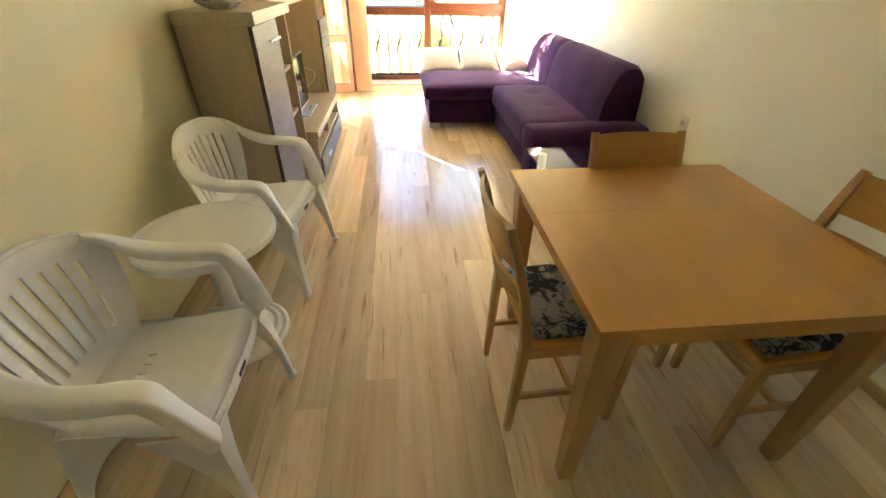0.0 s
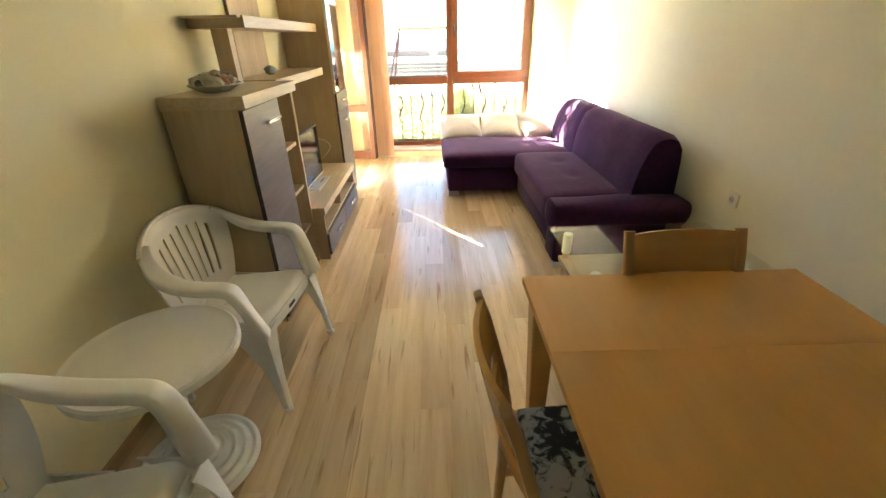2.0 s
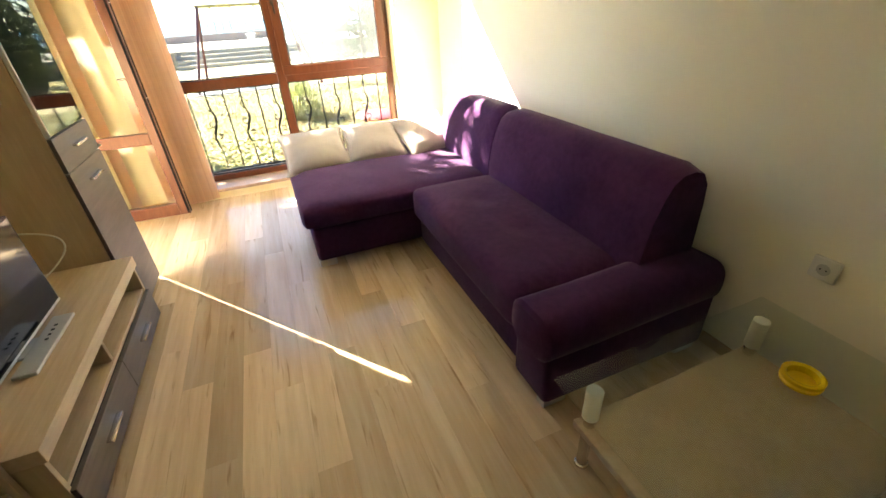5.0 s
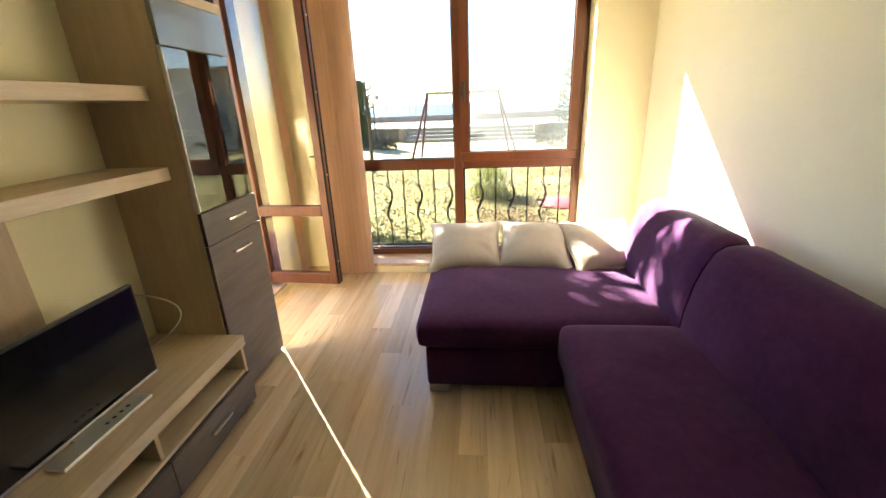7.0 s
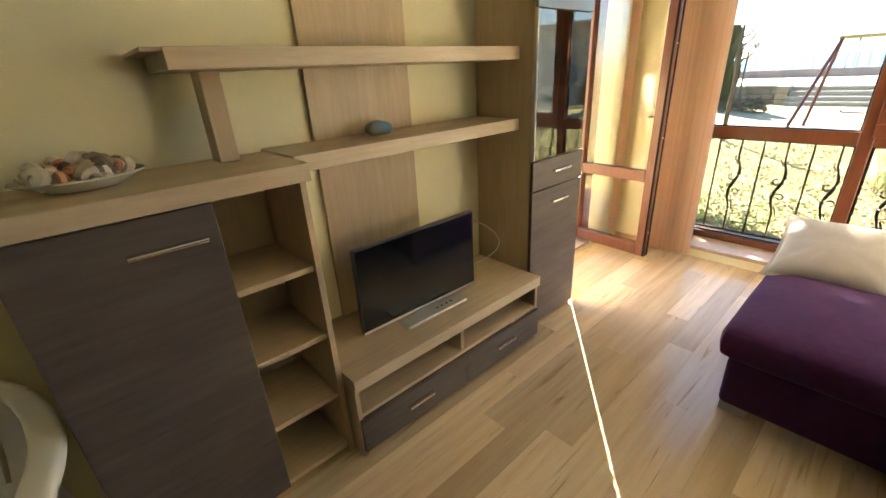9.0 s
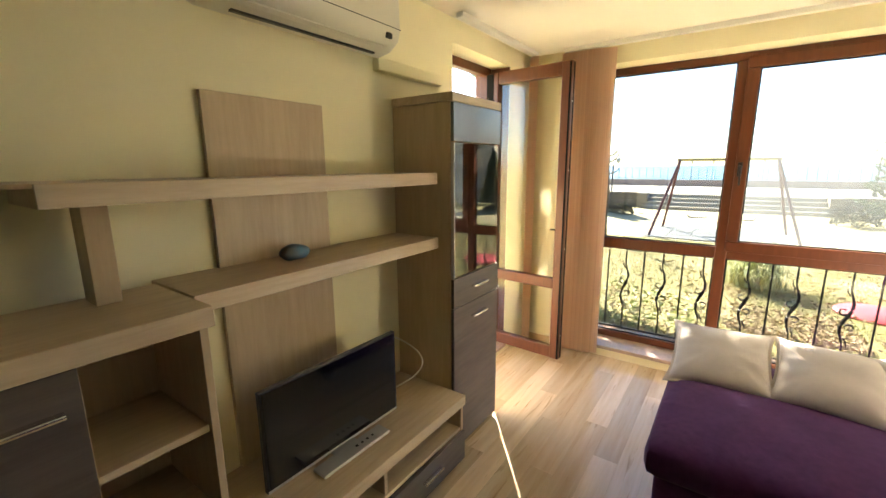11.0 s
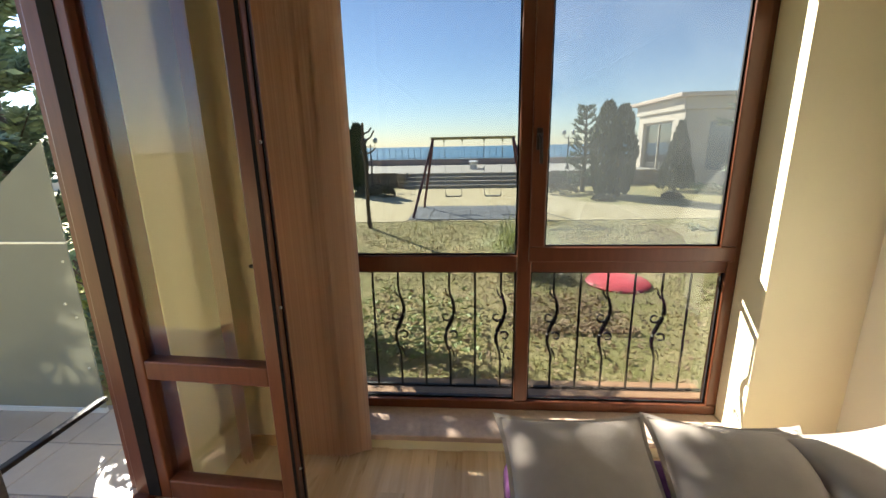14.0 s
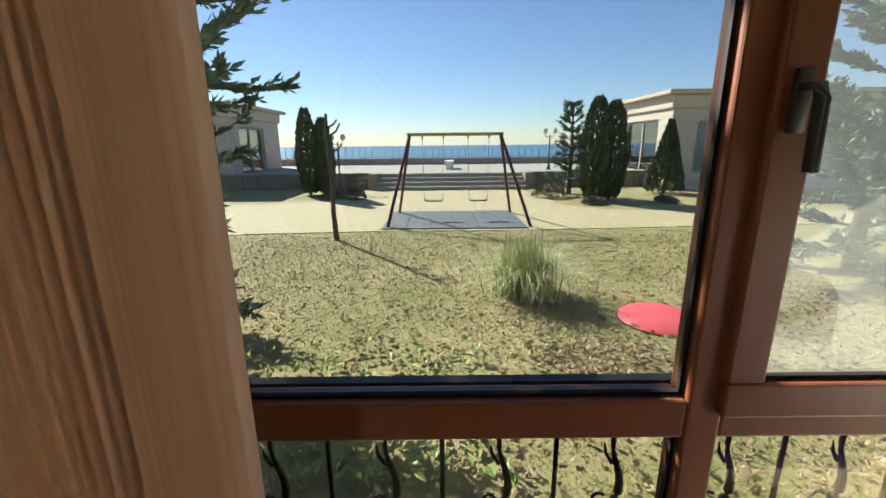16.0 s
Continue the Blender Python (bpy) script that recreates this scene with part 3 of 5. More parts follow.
part("edge_band", box((LX + 0.0005, LY0, 0.0), (LX + 0.004, LY0 + 0.0018, 1.165)), M_EDGE, low, "dark edge band")
part("edge_band", box((BX + 0.026, LY0 + 0.002, 0.0), (BX + 0.0295, LY0 + 0.016, 1.165)), M_EDGE, low, "dark edge band")
bp = solo("back_panel", box((XL + 0.001, 3.66, 0.40), (XL + 0.022, 4.165, 1.845), 0.002), M_OAK, "tall light oak panel on the wall behind the television", "panel")

sh = thing("wall_shelf", "light oak wall shelf above the cabinet", "shelf")
board(sh, "shelf_board", (BX, 3.165, 1.498), (-0.635, VY1 - 0.002, 1.554), M_OAK_Y)
board(sh, "top_lip", (BX, 3.115, 1.543), (-0.645, 3.165, 1.554), M_OAK_Y)
part("upright", box((-0.86, 3.265, 1.2225), (-0.77, 3.325, 1.498), 0.002), M_OAK, sh, "light oak upright post")
sh2 = thing("wall_shelf", "light oak wall shelf joining the two cabinets", "shelf")
board(sh2, "shelf_board", (BX, LY1 + 0.010, 1.172), (-0.632, VY1 - 0.002, 1.228), M_OAK_Y)

tall = thing("display_cabinet", "tall light oak cabinet with a smoked glass door and dark drawers", "cabinet")
TY0, TY1, TX = 4.635, 5.115, -0.562
board(tall, "side_panel", (BX, TY0, 0.0), (TX, TY0 + 0.02, 1.888))
board(tall, "side_panel", (BX, TY1 - 0.02, 0.0), (TX, TY1, 1.888))
board(tall, "back_panel", (BX, TY0 + 0.02, 0.03), (BX + 0.006, TY1 - 0.02, 1.885))
board(tall, "base_panel", (BX + 0.006, TY0 + 0.02, 0.02), (TX - 0.004, TY1 - 0.02, 0.04), M_OAK_Y)
board(tall, "top_panel", (BX, TY0 - 0.004, 1.889), (TX + 0.018, TY1 + 0.004, 1.930), M_OAK_Y)
for z in (0.992, 1.35, 1.685):
    board(tall, "shelf", (BX + 0.006, TY0 + 0.02, z), (TX - 0.02, TY1 - 0.02, z + 0.018), M_OAK_Y)
d = board(tall, "door", (TX + 0.002, TY0 + 0.003, 0.025), (TX + 0.020, TY1 - 0.003, 0.851), M_WENGE, "dark wenge cabinet door")
bar_handle(d, (TX + 0.020, 4.882, 0.772), 0.15)
d = board(tall, "drawer_front", (TX + 0.002, TY0 + 0.003, 0.856), (TX + 0.020, TY1 - 0.003, 1.012), M_WENGE, "dark wenge drawer front")
bar_handle(d, (TX + 0.020, 4.885, 0.942), 0.15)
M_FLAP = material("glossy_grey_flap", (0.19, 0.215, 0.25), 0.2, vary=0.05, coat=0.6)
board(tall, "flap", (TX + 0.002, TY0 + 0.003, 1.704), (TX + 0.020, TY1 - 0.003, 1.885), M_FLAP, "glossy grey top flap")
g = part("glass_door", box((TX + 0.004, TY0 + 0.0142, 1.017), (TX + 0.010, TY1 - 0.004, 1.699)), M_GLASS_CAB, tall, "smoked glass door")
part("door_stile", box((TX + 0.002, TY0 + 0.003, 1.017), (TX + 0.020, TY0 + 0.014, 1.699), 0.002), M_STEEL, g, "aluminium door edge")
part("knob", box((TX + 0.02, TY1 - 0.022, 0.865), (TX + 0.038, TY1 - 0.010, 0.877), 0.004, 2), M_CHROME, d, "small metal knob", True)

# ---- television ----
tv = thing("television", "flat black television on a silver stand", "television", pose(-0.69, 3.98, 0.40, 0, 0, -1))
part("body", box((-0.045, -0.31, 0.03), (-0.012, 0.31, 0.31), 0.01, 2), M_TVB, tv)
part("bezel", box((-0.014, -0.345, 0.005), (0.008, 0.345, 0.412), 0.003, 2), M_TVB, tv)
part("screen", box((0.008, -0.335, 0.020), (0.0095, 0.335, 0.402)), M_TV, tv, "dark glossy screen")
part("chin", box((0.008, -0.343, 0.006), (0.011, 0.343, 0.017), 0.001), M_STEEL, tv, "silver lower edge")
part("neck", box((-0.04, -0.06, 0.0), (0.045, 0.06, 0.012), 0.003, 2), M_STEEL, tv)
st = part("stand", box((0.035, -0.17, 0.0), (0.110, 0.19, 0.014), 0.004, 2), M_STEEL, tv, "flat silver stand")
for y in (0.02, 0.05, 0.08, 0.11):
    part("button", box((0.066, y, 0.0145), (0.079, y + 0.012, 0.0165), 0.001), M_DARK, st, "small dark button")

pts = []
for k in range(25):
    a = k / 24
    pts.append((-0.915 + 0.30 * math.sin(a * math.pi * 0.93), 4.53 - 0.24 * a + 0.05 * math.sin(a * math.pi), 0.665 - 0.252 * a ** 1.6 + 0.02 * math.sin(a * math.pi)))
cable = solo("tv_cable", sweep(pts, ring(0.004, 8)), M_CABLE, "thin white aerial cable hanging beside the television", "cable", smooth=True)
part("wall_plug", lathe([(0, 0), (0.014, 0), (0.012, 0.03), (0.006, 0.036), (0, 0.036)], 14, centre=(0, 0, 0)), M_CABLE, cable, "white plug", True).matrix_local = pose(-0.929, 4.53, 0.665, 0, 90, 0)

# ---- air conditioner with its cable trunk ----
ac = thing("air_conditioner", "aged white wall air conditioner under the ceiling", "air conditioner")
AY0, AY1, AZ = 3.66, 4.50, 2.09
prof = [(XL + 0.001, 0.02), (XL + 0.06, 0.0), (XL + 0.13, 0.012), (XL + 0.185, 0.05), (XL + 0.20, 0.10), (XL + 0.195, 0.24), (XL + 0.17, 0.275), (XL + 0.001, 0.285)]
bm = bmesh.new()
ends = []
for y, s in ((AY0, 0.93), (AY0 + 0.02, 1.0), (AY1 - 0.02, 1.0), (AY1, 0.93)):
    ends.append([bm.verts.new((XL + 0.001 + (x - XL - 0.001) * s, y, AZ + 0.14 + (z - 0.14) * s)) for x, z in prof])
for a, b in zip(ends, ends[1:]):
    for j in range(len(prof)):
        bm.faces.new((a[j], a[(j + 1) % len(prof)], b[(j + 1) % len(prof)], b[j]))
bm.faces.new(ends[0]), bm.faces.new(ends[-1])
part("casing", bm, M_AC, ac, smooth=True)
part("air_outlet", box((XL + 0.092, AY0 + 0.09, AZ - 0.0), (XL + 0.108, AY1 - 0.09, AZ + 0.012)), M_DARK, ac, "dark air outlet slot")
lou = sweep([(XL + 0.150, AY0 + 0.08, AZ + 0.021), (XL + 0.150, AY1 - 0.08, AZ + 0.021)], rrect(0.055, 0.006, 0.002))
part("louvre", lou, M_AC, ac, "white swing louvre")
part("panel_seam", box((XL + 0.196, AY0 + 0.01, AZ + 0.098), (XL + 0.2005, AY1 - 0.01, AZ + 0.101)), M_DARK, ac)
part("receiver_window", box((XL + 0.178, AY1 - 0.10, AZ + 0.052), (XL + 0.196, AY1 - 0.06, AZ + 0.078), 0.006, 2), M_DARK, ac, "dark oval receiver window")
part("badge", box((XL + 0.178, AY0 + 0.11, AZ + 0.052), (XL + 0.196, AY0 + 0.16, AZ + 0.074), 0.006, 2), M_STEEL, ac, "silver oval badge")
solo("cable_trunk", box((XL + 0.001, AY1 + 0.002, 2.045), (XL + 0.045, 5.03, 2.105), 0.006, 2), M_WALL, "cream plastic pipe trunking on the wall", "trunking")

# ---- stone and dish of shells ----
bm = bmesh.new()
bmesh.ops.create_icosphere(bm, subdivisions=3, radius=1)
for v in bm.verts:
    n = noise.noise(v.co * 1.3) * 0.18
    v.co = Vector((v.co.x * 0.036, v.co.y * 0.062, max(-0.8, v.co.z) * 0.032)) * (1 + n)
solo("painted_stone", bm, M_BLUE, "smooth stone painted blue, lying on the wall shelf", "stone", smooth=True, at=pose(-0.815, 3.91, 1.2545))
dish = solo("oval_dish", lathe([(0, 0), (0.075, 0), (0.09, 0.006), (0.125, 0.022), (0.145, 0.032), (0.143, 0.036), (0.12, 0.027), (0.085, 0.012), (0, 0.008)], 36), M_DISH,
            "oval glazed dish filled with sea shells", "dish", smooth=True, at=pose(-0.735, 2.915, 1.2225) @ Matrix.Diagonal((0.78, 1.0, 1.0, 1)))


def shell_mesh(seed):
    rnd = random.Random(seed)
    bm = bmesh.new()
    turns, n, m = 2.6, 30, 7
    rows = []
    for i in range(n + 1):
        t = i / n
        a = t * turns * 2 * math.pi
        r = 0.004 + 0.017 * t * t
        c = Vector((math.cos(a) * r * 0.8, math.sin(a) * r * 0.8, 0.052 * (1 - t) ** 1.0 - 0.010))
        rad = 0.003 + 0.016 * t
        out = Vector((math.cos(a), math.sin(a), 0))
        rows.append([bm.verts.new(c + out * rad * math.cos(2 * math.pi * k / m) + Vector((0, 0, rad * math.sin(2 * math.pi * k / m)))) for k in range(m)])
    for p, q in zip(rows, rows[1:]):
        for k in range(m):
            bm.faces.new((p[k], p[(k + 1) % m], q[(k + 1) % m], q[k]))
    bm.faces.new(rows[0]), bm.faces.new(rows[-1])
    return finish(bm, "sea_shell", M_SHELLS[seed % 4], True)


shells = [shell_mesh(k) for k in (0, 1, 2, 1, 0, 2, 3)]
rnd = random.Random(11)
for k in range(34):
    a = k * 2.4
    r = 0.105 * math.sqrt((k + 0.5) / 34)
    ob = new("sea_shell", shells[(k * 3 + k // 5) % 7])
    s = rnd.uniform(0.65, 1.15)
    ob.matrix_world = pose(-0.735 + 0.78 * r * math.cos(a), 2.915 + r * math.sin(a), 1.2225 + 0.030 + 0.040 * (1 - r / 0.115) + rnd.uniform(0, 0.012), rnd.uniform(60, 120), rnd.uniform(-30, 30), rnd.uniform(0, 360)) @ Matrix.Scale(s, 4)
    tagged(ob, "small spiral sea shell heaped in the dish", "shell", "shells in the dish")

# ---- sofa ----
sofa = thing("corner_sofa", "deep purple velvet corner sofa with a long chaise", "sofa")
part("base", box((1.12, 3.43, 0.05), (1.90, 4.70, 0.28), 0.02, 2), M_VELVET, sofa, smooth=True)
part("base", box((0.43, 4.705, 0.055), (1.92, 5.84, 0.29), 0.025, 3), M_VELVET, sofa, smooth=True)


def cushion(lo, hi, r, crown, name):
    bm = box(lo, hi, 0)
    bmesh.ops.subdivide_edges(bm, edges=bm.edges[:], cuts=19, use_grid_fill=True)
    c = [(lo[k] + hi[k]) / 2 for k in range(3)]
    h = [(hi[k] - lo[k]) / 2 for k in range(3)]
    for v in bm.verts:
        q = Vector([min(max(v.co[k], lo[k] + r), hi[k] - r) for k in range(3)])
        dv = v.co - q
        if dv.length > 1e-6:
            v.co = q + dv.normalized() * min(r, dv.length if dv.length < r else r)
        fx, fy = (v.co.x - c[0]) / h[0], (v.co.y - c[1]) / h[1]
        if v.co.z > c[2]:
            v.co.z += crown * (1 - fx ** 4) * (1 - fy ** 4) + 0.006 * noise.noise(v.co * 5)
            if name == "seat":
                for ty in (3.88, 4.30):
                    v.co.z -= 0.016 * math.exp(-((v.co.x - 1.38) ** 2 + (v.co.y - ty) ** 2) / 0.0035)
    return bm


part("seat_cushion", cushion((1.075, 3.43, 0.24), (1.70, 4.72, 0.435), 0.05, 0.022, "seat"), M_VELVET, sofa, smooth=True)
part("chaise_cushion", cushion((0.385, 4.675, 0.285), (1.72, 5.88, 0.430), 0.05, 0.018, "chaise"), M_VELVET, sofa, smooth=True)


def sofa_back(y0, y1, name="backrest"):
    """A leaning backrest with a rolled head."""
    prof = [(1.60, 0.40), (1.605, 0.52), (1.63, 0.66), (1.665, 0.76), (1.70, 0.825), (1.745, 0.855), (1.80, 0.862), (1.855, 0.845), (1.89, 0.79), (1.90, 0.70), (1.91, 0.40), (1.91, 0.06), (1.62, 0.06)]
    bm = bmesh.new()
    rows = []
    n = 16
    for i in range(n + 1):
        f = i / n
        y = y0 + (y1 - y0) * f
        e = min(f, 1 - f) * (y1 - y0)
        s = 1 - 0.06 * max(0, 1 - e / 0.05) ** 2
        cx, cz = 1.76, 0.45
        rows.append([bm.verts.new((cx + (x - cx) * s + 0.004 * noise.noise(Vector((x * 3, y * 4, z * 3))), y, cz + (z - cz) * s)) for x, z in prof])
    for a, b in zip(rows, rows[1:]):
        for j in range(len(prof)):
            bm.faces.new((a[j], a[(j + 1) % len(prof)], b[(j + 1) % len(prof)], b[j]))
    bm.faces.new(rows[0]), bm.faces.new(rows[-1])
    return part(name, bm, M_VELVET, sofa, smooth=True)


sofa_back(3.345, 4.655)
sofa_back(4.665, 5.50)
bm = bmesh.new()
prof = rrect(0.26, 0.20, 0.085, 5)
# low arm that rises a little towards the wall
pts = [(1.065, 3.312, 0.36), (1.08, 3.312, 0.36), (1.3, 3.312, 0.362), (1.55, 3.312, 0.372), (1.75, 3.312, 0.378), (1.92, 3.312, 0.37), (1.955, 3.312, 0.362)]
sweep(pts, prof, bm, scales=[0.86, 1, 1, 1, 1, 0.97, 0.80])
part("armrest", bm, M_VELVET, sofa, smooth=True)
part("arm_panel", box((1.085, 3.200, 0.05), (1.93, 3.425, 0.40), 0.025, 3), M_VELVET, sofa, smooth=True)
for x, y in ((0.47, 4.76), (0.47, 5.78), (1.14, 3.25), (1.85, 3.25), (1.85, 5.78)):
    part("foot", box((x - 0.035, y - 0.025, 0), (x + 0.075, y + 0.025, 0.056), 0.003), M_STEEL, sofa, "flat silver foot")


def pillow_edge(u, v):
    """The sewn outline: sides drawn in, corners left as points."""
    return u * (1 - 0.115 * (1 - abs(v) ** 2.4) * abs(u) ** 4), v * (1 - 0.115 * (1 - abs(u) ** 2.4) * abs(v) ** 4)


def pillow(m, w, h, t, label, seed):
    bm = bmesh.new()
    n = 34
    for side in (1, -1):
        g = []
        for i in range(n + 1):
            row = []
            for j in range(n + 1):
                u, v = i / n * 2 - 1, j / n * 2 - 1
                z = t * (max(0.0, (1 - abs(u) ** 2.8) * (1 - abs(v) ** 2.8))) ** 0.62
                rad, ang = math.hypot(u, v), math.atan2(v, u)
                z *= 1 + 0.16 * noise.noise(Vector((u * 1.5 + seed * 9, v * 1.5, side)))
                # creases that run in from the seams and corners
                z *= 1 + 0.13 * min(1.0, rad) ** 2 * noise.noise(Vector((math.cos(ang) * 5.5 + seed, math.sin(ang) * 5.5, rad * 0.8 + side)))
                a, b = pillow_edge(u, v)
                row.append(bm.verts.new((a * w / 2, b * h / 2, side * z / 2)))
            g.append(row)
        for i in range(n):
            for j in range(n):
                bm.faces.new((g[i][j], g[i + 1][j], g[i + 1][j + 1], g[i][j + 1]))
    bmesh.ops.remove_doubles(bm, verts=bm.verts, dist=0.0004)
    th = solo("throw_pillow", bm, M_PILLOW, label, "pillow", "pillows on the chaise", smooth=True, at=m)
    # flat sewn border round the seam
    bm = bmesh.new()
    rows = []
    for k in range(4 * 16):
        s, f = divmod(k, 16)
        f = f / 16 * 2 - 1
        u, v = ((f, -1), (1, f), (-f, 1), (-1, -f))[s]
        a, b = pillow_edge(u, v)
        wave = 0.003 * noise.noise(Vector((a * 6 + seed, b * 6, 0.3)))
        out = 1 + 0.014 / (w / 2) * (1 + 0.2 * noise.noise(Vector((a * 4, b * 4, seed))))
        rows.append([bm.verts.new((a * w / 2 * q, b * h / 2 * q, dz + (wave if q > 1 else 0))) for q, dz in ((0.975, 0.005), (out, 0.0022), (out, -0.0022), (0.975, -0.005))])
    for a, b in zip(rows, rows[1:] + rows[:1]):
        for q in range(4):
            bm.faces.new((a[q], a[(q + 1) % 4], b[(q + 1) % 4], b[q]))
    part("border", bm, M_PILLOW, th, "flat sewn border", True)
    return th


for k, (x, y, z, tilt, rz, w) in enumerate(((0.612, 5.60, 0.520, 22, 2, 0.485), (1.072, 5.59, 0.522, 21, -6, 0.465), (1.515, 5.575, 0.528, 22, 12, 0.52))):
    pillow(pose(x, y, z, tilt, 0, rz), w, 0.50, 0.15, "cream cotton throw pillow leaning at the end of the chaise", k + 1)

# ---- glass coffee table ----
ct = thing("coffee_table", "glass coffee table with an oak lower shelf and chrome legs", "coffee table")
GX0, GX1, GY0, GY1, GZ = 1.0, 1.965, 2.395, 3.06, 0.39
part("glass_top", box((GX0, GY0, GZ - 0.010), (GX1, GY1, GZ), 0.002), M_GLASS_TABLE, ct, "clear glass top").visible_shadow = False
part("lower_shelf", box((GX0 + 0.06, GY0 + 0.078, 0.185), (GX1 - 0.082, GY1 - 0.05, 0.215), 0.003), M_OAK, ct, "light oak lower shelf")
for x in (GX0 + 0.095, GX1 - 0.115):
    for y in (GY0 + 0.112, GY1 - 0.085):
        lg = part("leg", lathe([(0, 0), (0.024, 0), (0.024, 0.012), (0.019, 0.016), (0.019, 0.235), (0.023, 0.237), (0.023, 0.255), (0, 0.255)], 18, centre=(x, y, 0)), M_CHROME, ct, "chrome leg", True)
        part("spacer", lathe([(0, 0.2555), (0.027, 0.2555), (0.027, 0.375), (0.021, 0.379), (0, 0.379)], 18, centre=(x, y, 0)), M_WHITE, lg, "white plastic spacer", True)
ash = lathe([(0, 0), (0.044, 0), (0.05, 0.004), (0.052, 0.012), (0.047, 0.016), (0.052, 0.020), (0.052, 0.030), (0.046, 0.032), (0.038, 0.028), (0.034, 0.010), (0, 0.008)], 24)
solo("ashtray", ash, M_YELLOW, "round yellow ashtray on the glass coffee table", "ashtray", smooth=True, at=pose(1.655, 2.735, GZ + 0.0005) @ Matrix.Scale(1.08, 4))

# ---- dining table and chairs ----
dt = thing("dining_table", "square beech dining table with tapered legs", "table")
X0, X1, Y0, Y1 = 0.585, 1.475, 1.005, 1.90
part("tabletop", box((X0, Y0, 0.716), (X1, 1.5396, 0.74), 0.0012, 2), M_BEECH, dt)
part("tabletop_leaf", box((X0, 1.540, 0.716), (X1, Y1, 0.74), 0.0012, 2), M_BEECH, dt)
for lo, hi in (((X0 + 0.09, Y0 + 0.035, 0.645), (X1 - 0.09, Y0 + 0.055, 0.7155)), ((X0 + 0.09, Y1 - 0.055, 0.645), (X1 - 0.09, Y1 - 0.035, 0.7155)),
               ((X0 + 0.035, Y0 + 0.09, 0.645), (X0 + 0.055, Y1 - 0.09, 0.7155)), ((X1 - 0.055, Y0 + 0.09, 0.645), (X1 - 0.035, Y1 - 0.09, 0.7155))):
    part("apron", box(lo, hi, 0.002), M_BEECH, dt)
for x, sx in ((X0 + 0.06, 1), (X1 - 0.06, -1)):
    for y, sy in ((Y0 + 0.06, 1), (Y1 - 0.06, -1)):
        bm = sweep([(x, y, 0.7155), (x, y, 0.64), (x + 0.012 * sx, y + 0.012 * sy, 0)], rrect(0.078, 0.078, 0.006, 2), scales=[1, 1, 0.62], up=(0, 1, 0))
        part("leg", bm, M_BEECH_Z, dt)

M_FLORAL = material("floral_fabric", (0.02, 0.02, 0.022), 0.9, second=(0.34, 0.35, 0.34), scale=26, vary=0.2, bump=0.3, bump_scale=300)
r_ = next(n for n in M_FLORAL.node_tree.nodes if n.type == "VALTORGB")
r_.color_ramp.elements[0].position, r_.color_ramp.elements[1].position = 0.46, 0.53
for n_ in M_FLORAL.node_tree.nodes:
    if n_.type == "TEX_NOISE":
        n_.inputs["Distortion"].default_value = 1.2


def dining_chair():
    """Faces +x, its seat's centre over the origin."""
    ch = thing("dining_chair", "beech dining chair with a curved two-slat back", "chair", group="chairs round the table")
    hw = 0.195
    for s in (-1, 1):
        y = s * (hw - 0.016)
        part("back_post", sweep([(-0.205, y, 0.0), (-0.195, y, 0.25), (-0.19, y, 0.45), (-0.215, y, 0.62), (-0.26, y, 0.80), (-0.285, y, 0.872)], rrect(0.036, 0.026, 0.006, 2), scales=[0.85, 1.1, 1.2, 1.05, 0.9, 0.85], up=(1, 0, 0)), M_BEECH_Z, ch, smooth=True)
        part("front_leg", sweep([(0.175, y, 0.425), (0.175, y, 0)], rrect(0.036, 0.036, 0.005, 2), scales=[1, 0.8], up=(0, 1, 0)), M_BEECH_Z, ch)
        part("stretcher", box((-0.185, y - 0.009, 0.17), (0.16, y + 0.009, 0.195), 0.003), M_BEECH_Z, ch)
        part("seat_rail", box((-0.175, y - 0.010, 0.375), (0.16, y + 0.010, 0.425), 0.003), M_BEECH_Z, ch)
    part("front_rail", box((0.165, -hw + 0.035, 0.375), (0.185, hw - 0.035, 0.425), 0.003), M_BEECH_Z, ch)
    part("stretcher", box((0.0, -hw + 0.028, 0.172), (0.02, hw - 0.028, 0.192), 0.003), M_BEECH_Z, ch)
    part("seat", box((-0.185, -hw - 0.004, 0.4255), (0.20, hw + 0.004, 0.445), 0.008, 3), M_BEECH, ch)

    def slat(z0, z1, name):
        def f(u, v):
            y = (u * 2 - 1) * (hw - 0.02)
            z = z0 + (z1 - z0) * v
            x = -0.19 - max(0, z - 0.45) * 0.225 - 0.032 * (1 - (u * 2 - 1) ** 2)
            return Vector((x, y, z))
        part(name, shell(f, 12, 4, 0.014), M_BEECH, ch, smooth=True)
    slat(0.725, 0.862, "top_slat")
    slat(0.60, 0.665, "lower_slat")
    return ch


def seat_pad(m):
    bm = cushion((-0.165, -0.18, 0.4455), (0.185, 0.18, 0.475), 0.014, 0.008, "pad")
    return solo("seat_pad", bm, M_FLORAL, "flat seat pad with a dark flower print on the chair", "cushion", "seat pads", smooth=True, at=m)


CH = [pose(0.70, 1.44, 0, 0, 0, 2), pose(1.105, 1.655, 0, 0, 0, -90), pose(1.395, 1.32, 0, 0, 0, 183)]
chair = dining_chair()
chair.matrix_world = CH[0]
for m in CH[1:]:
    copy_thing(chair, m)
for m in CH:
    seat_pad(m)


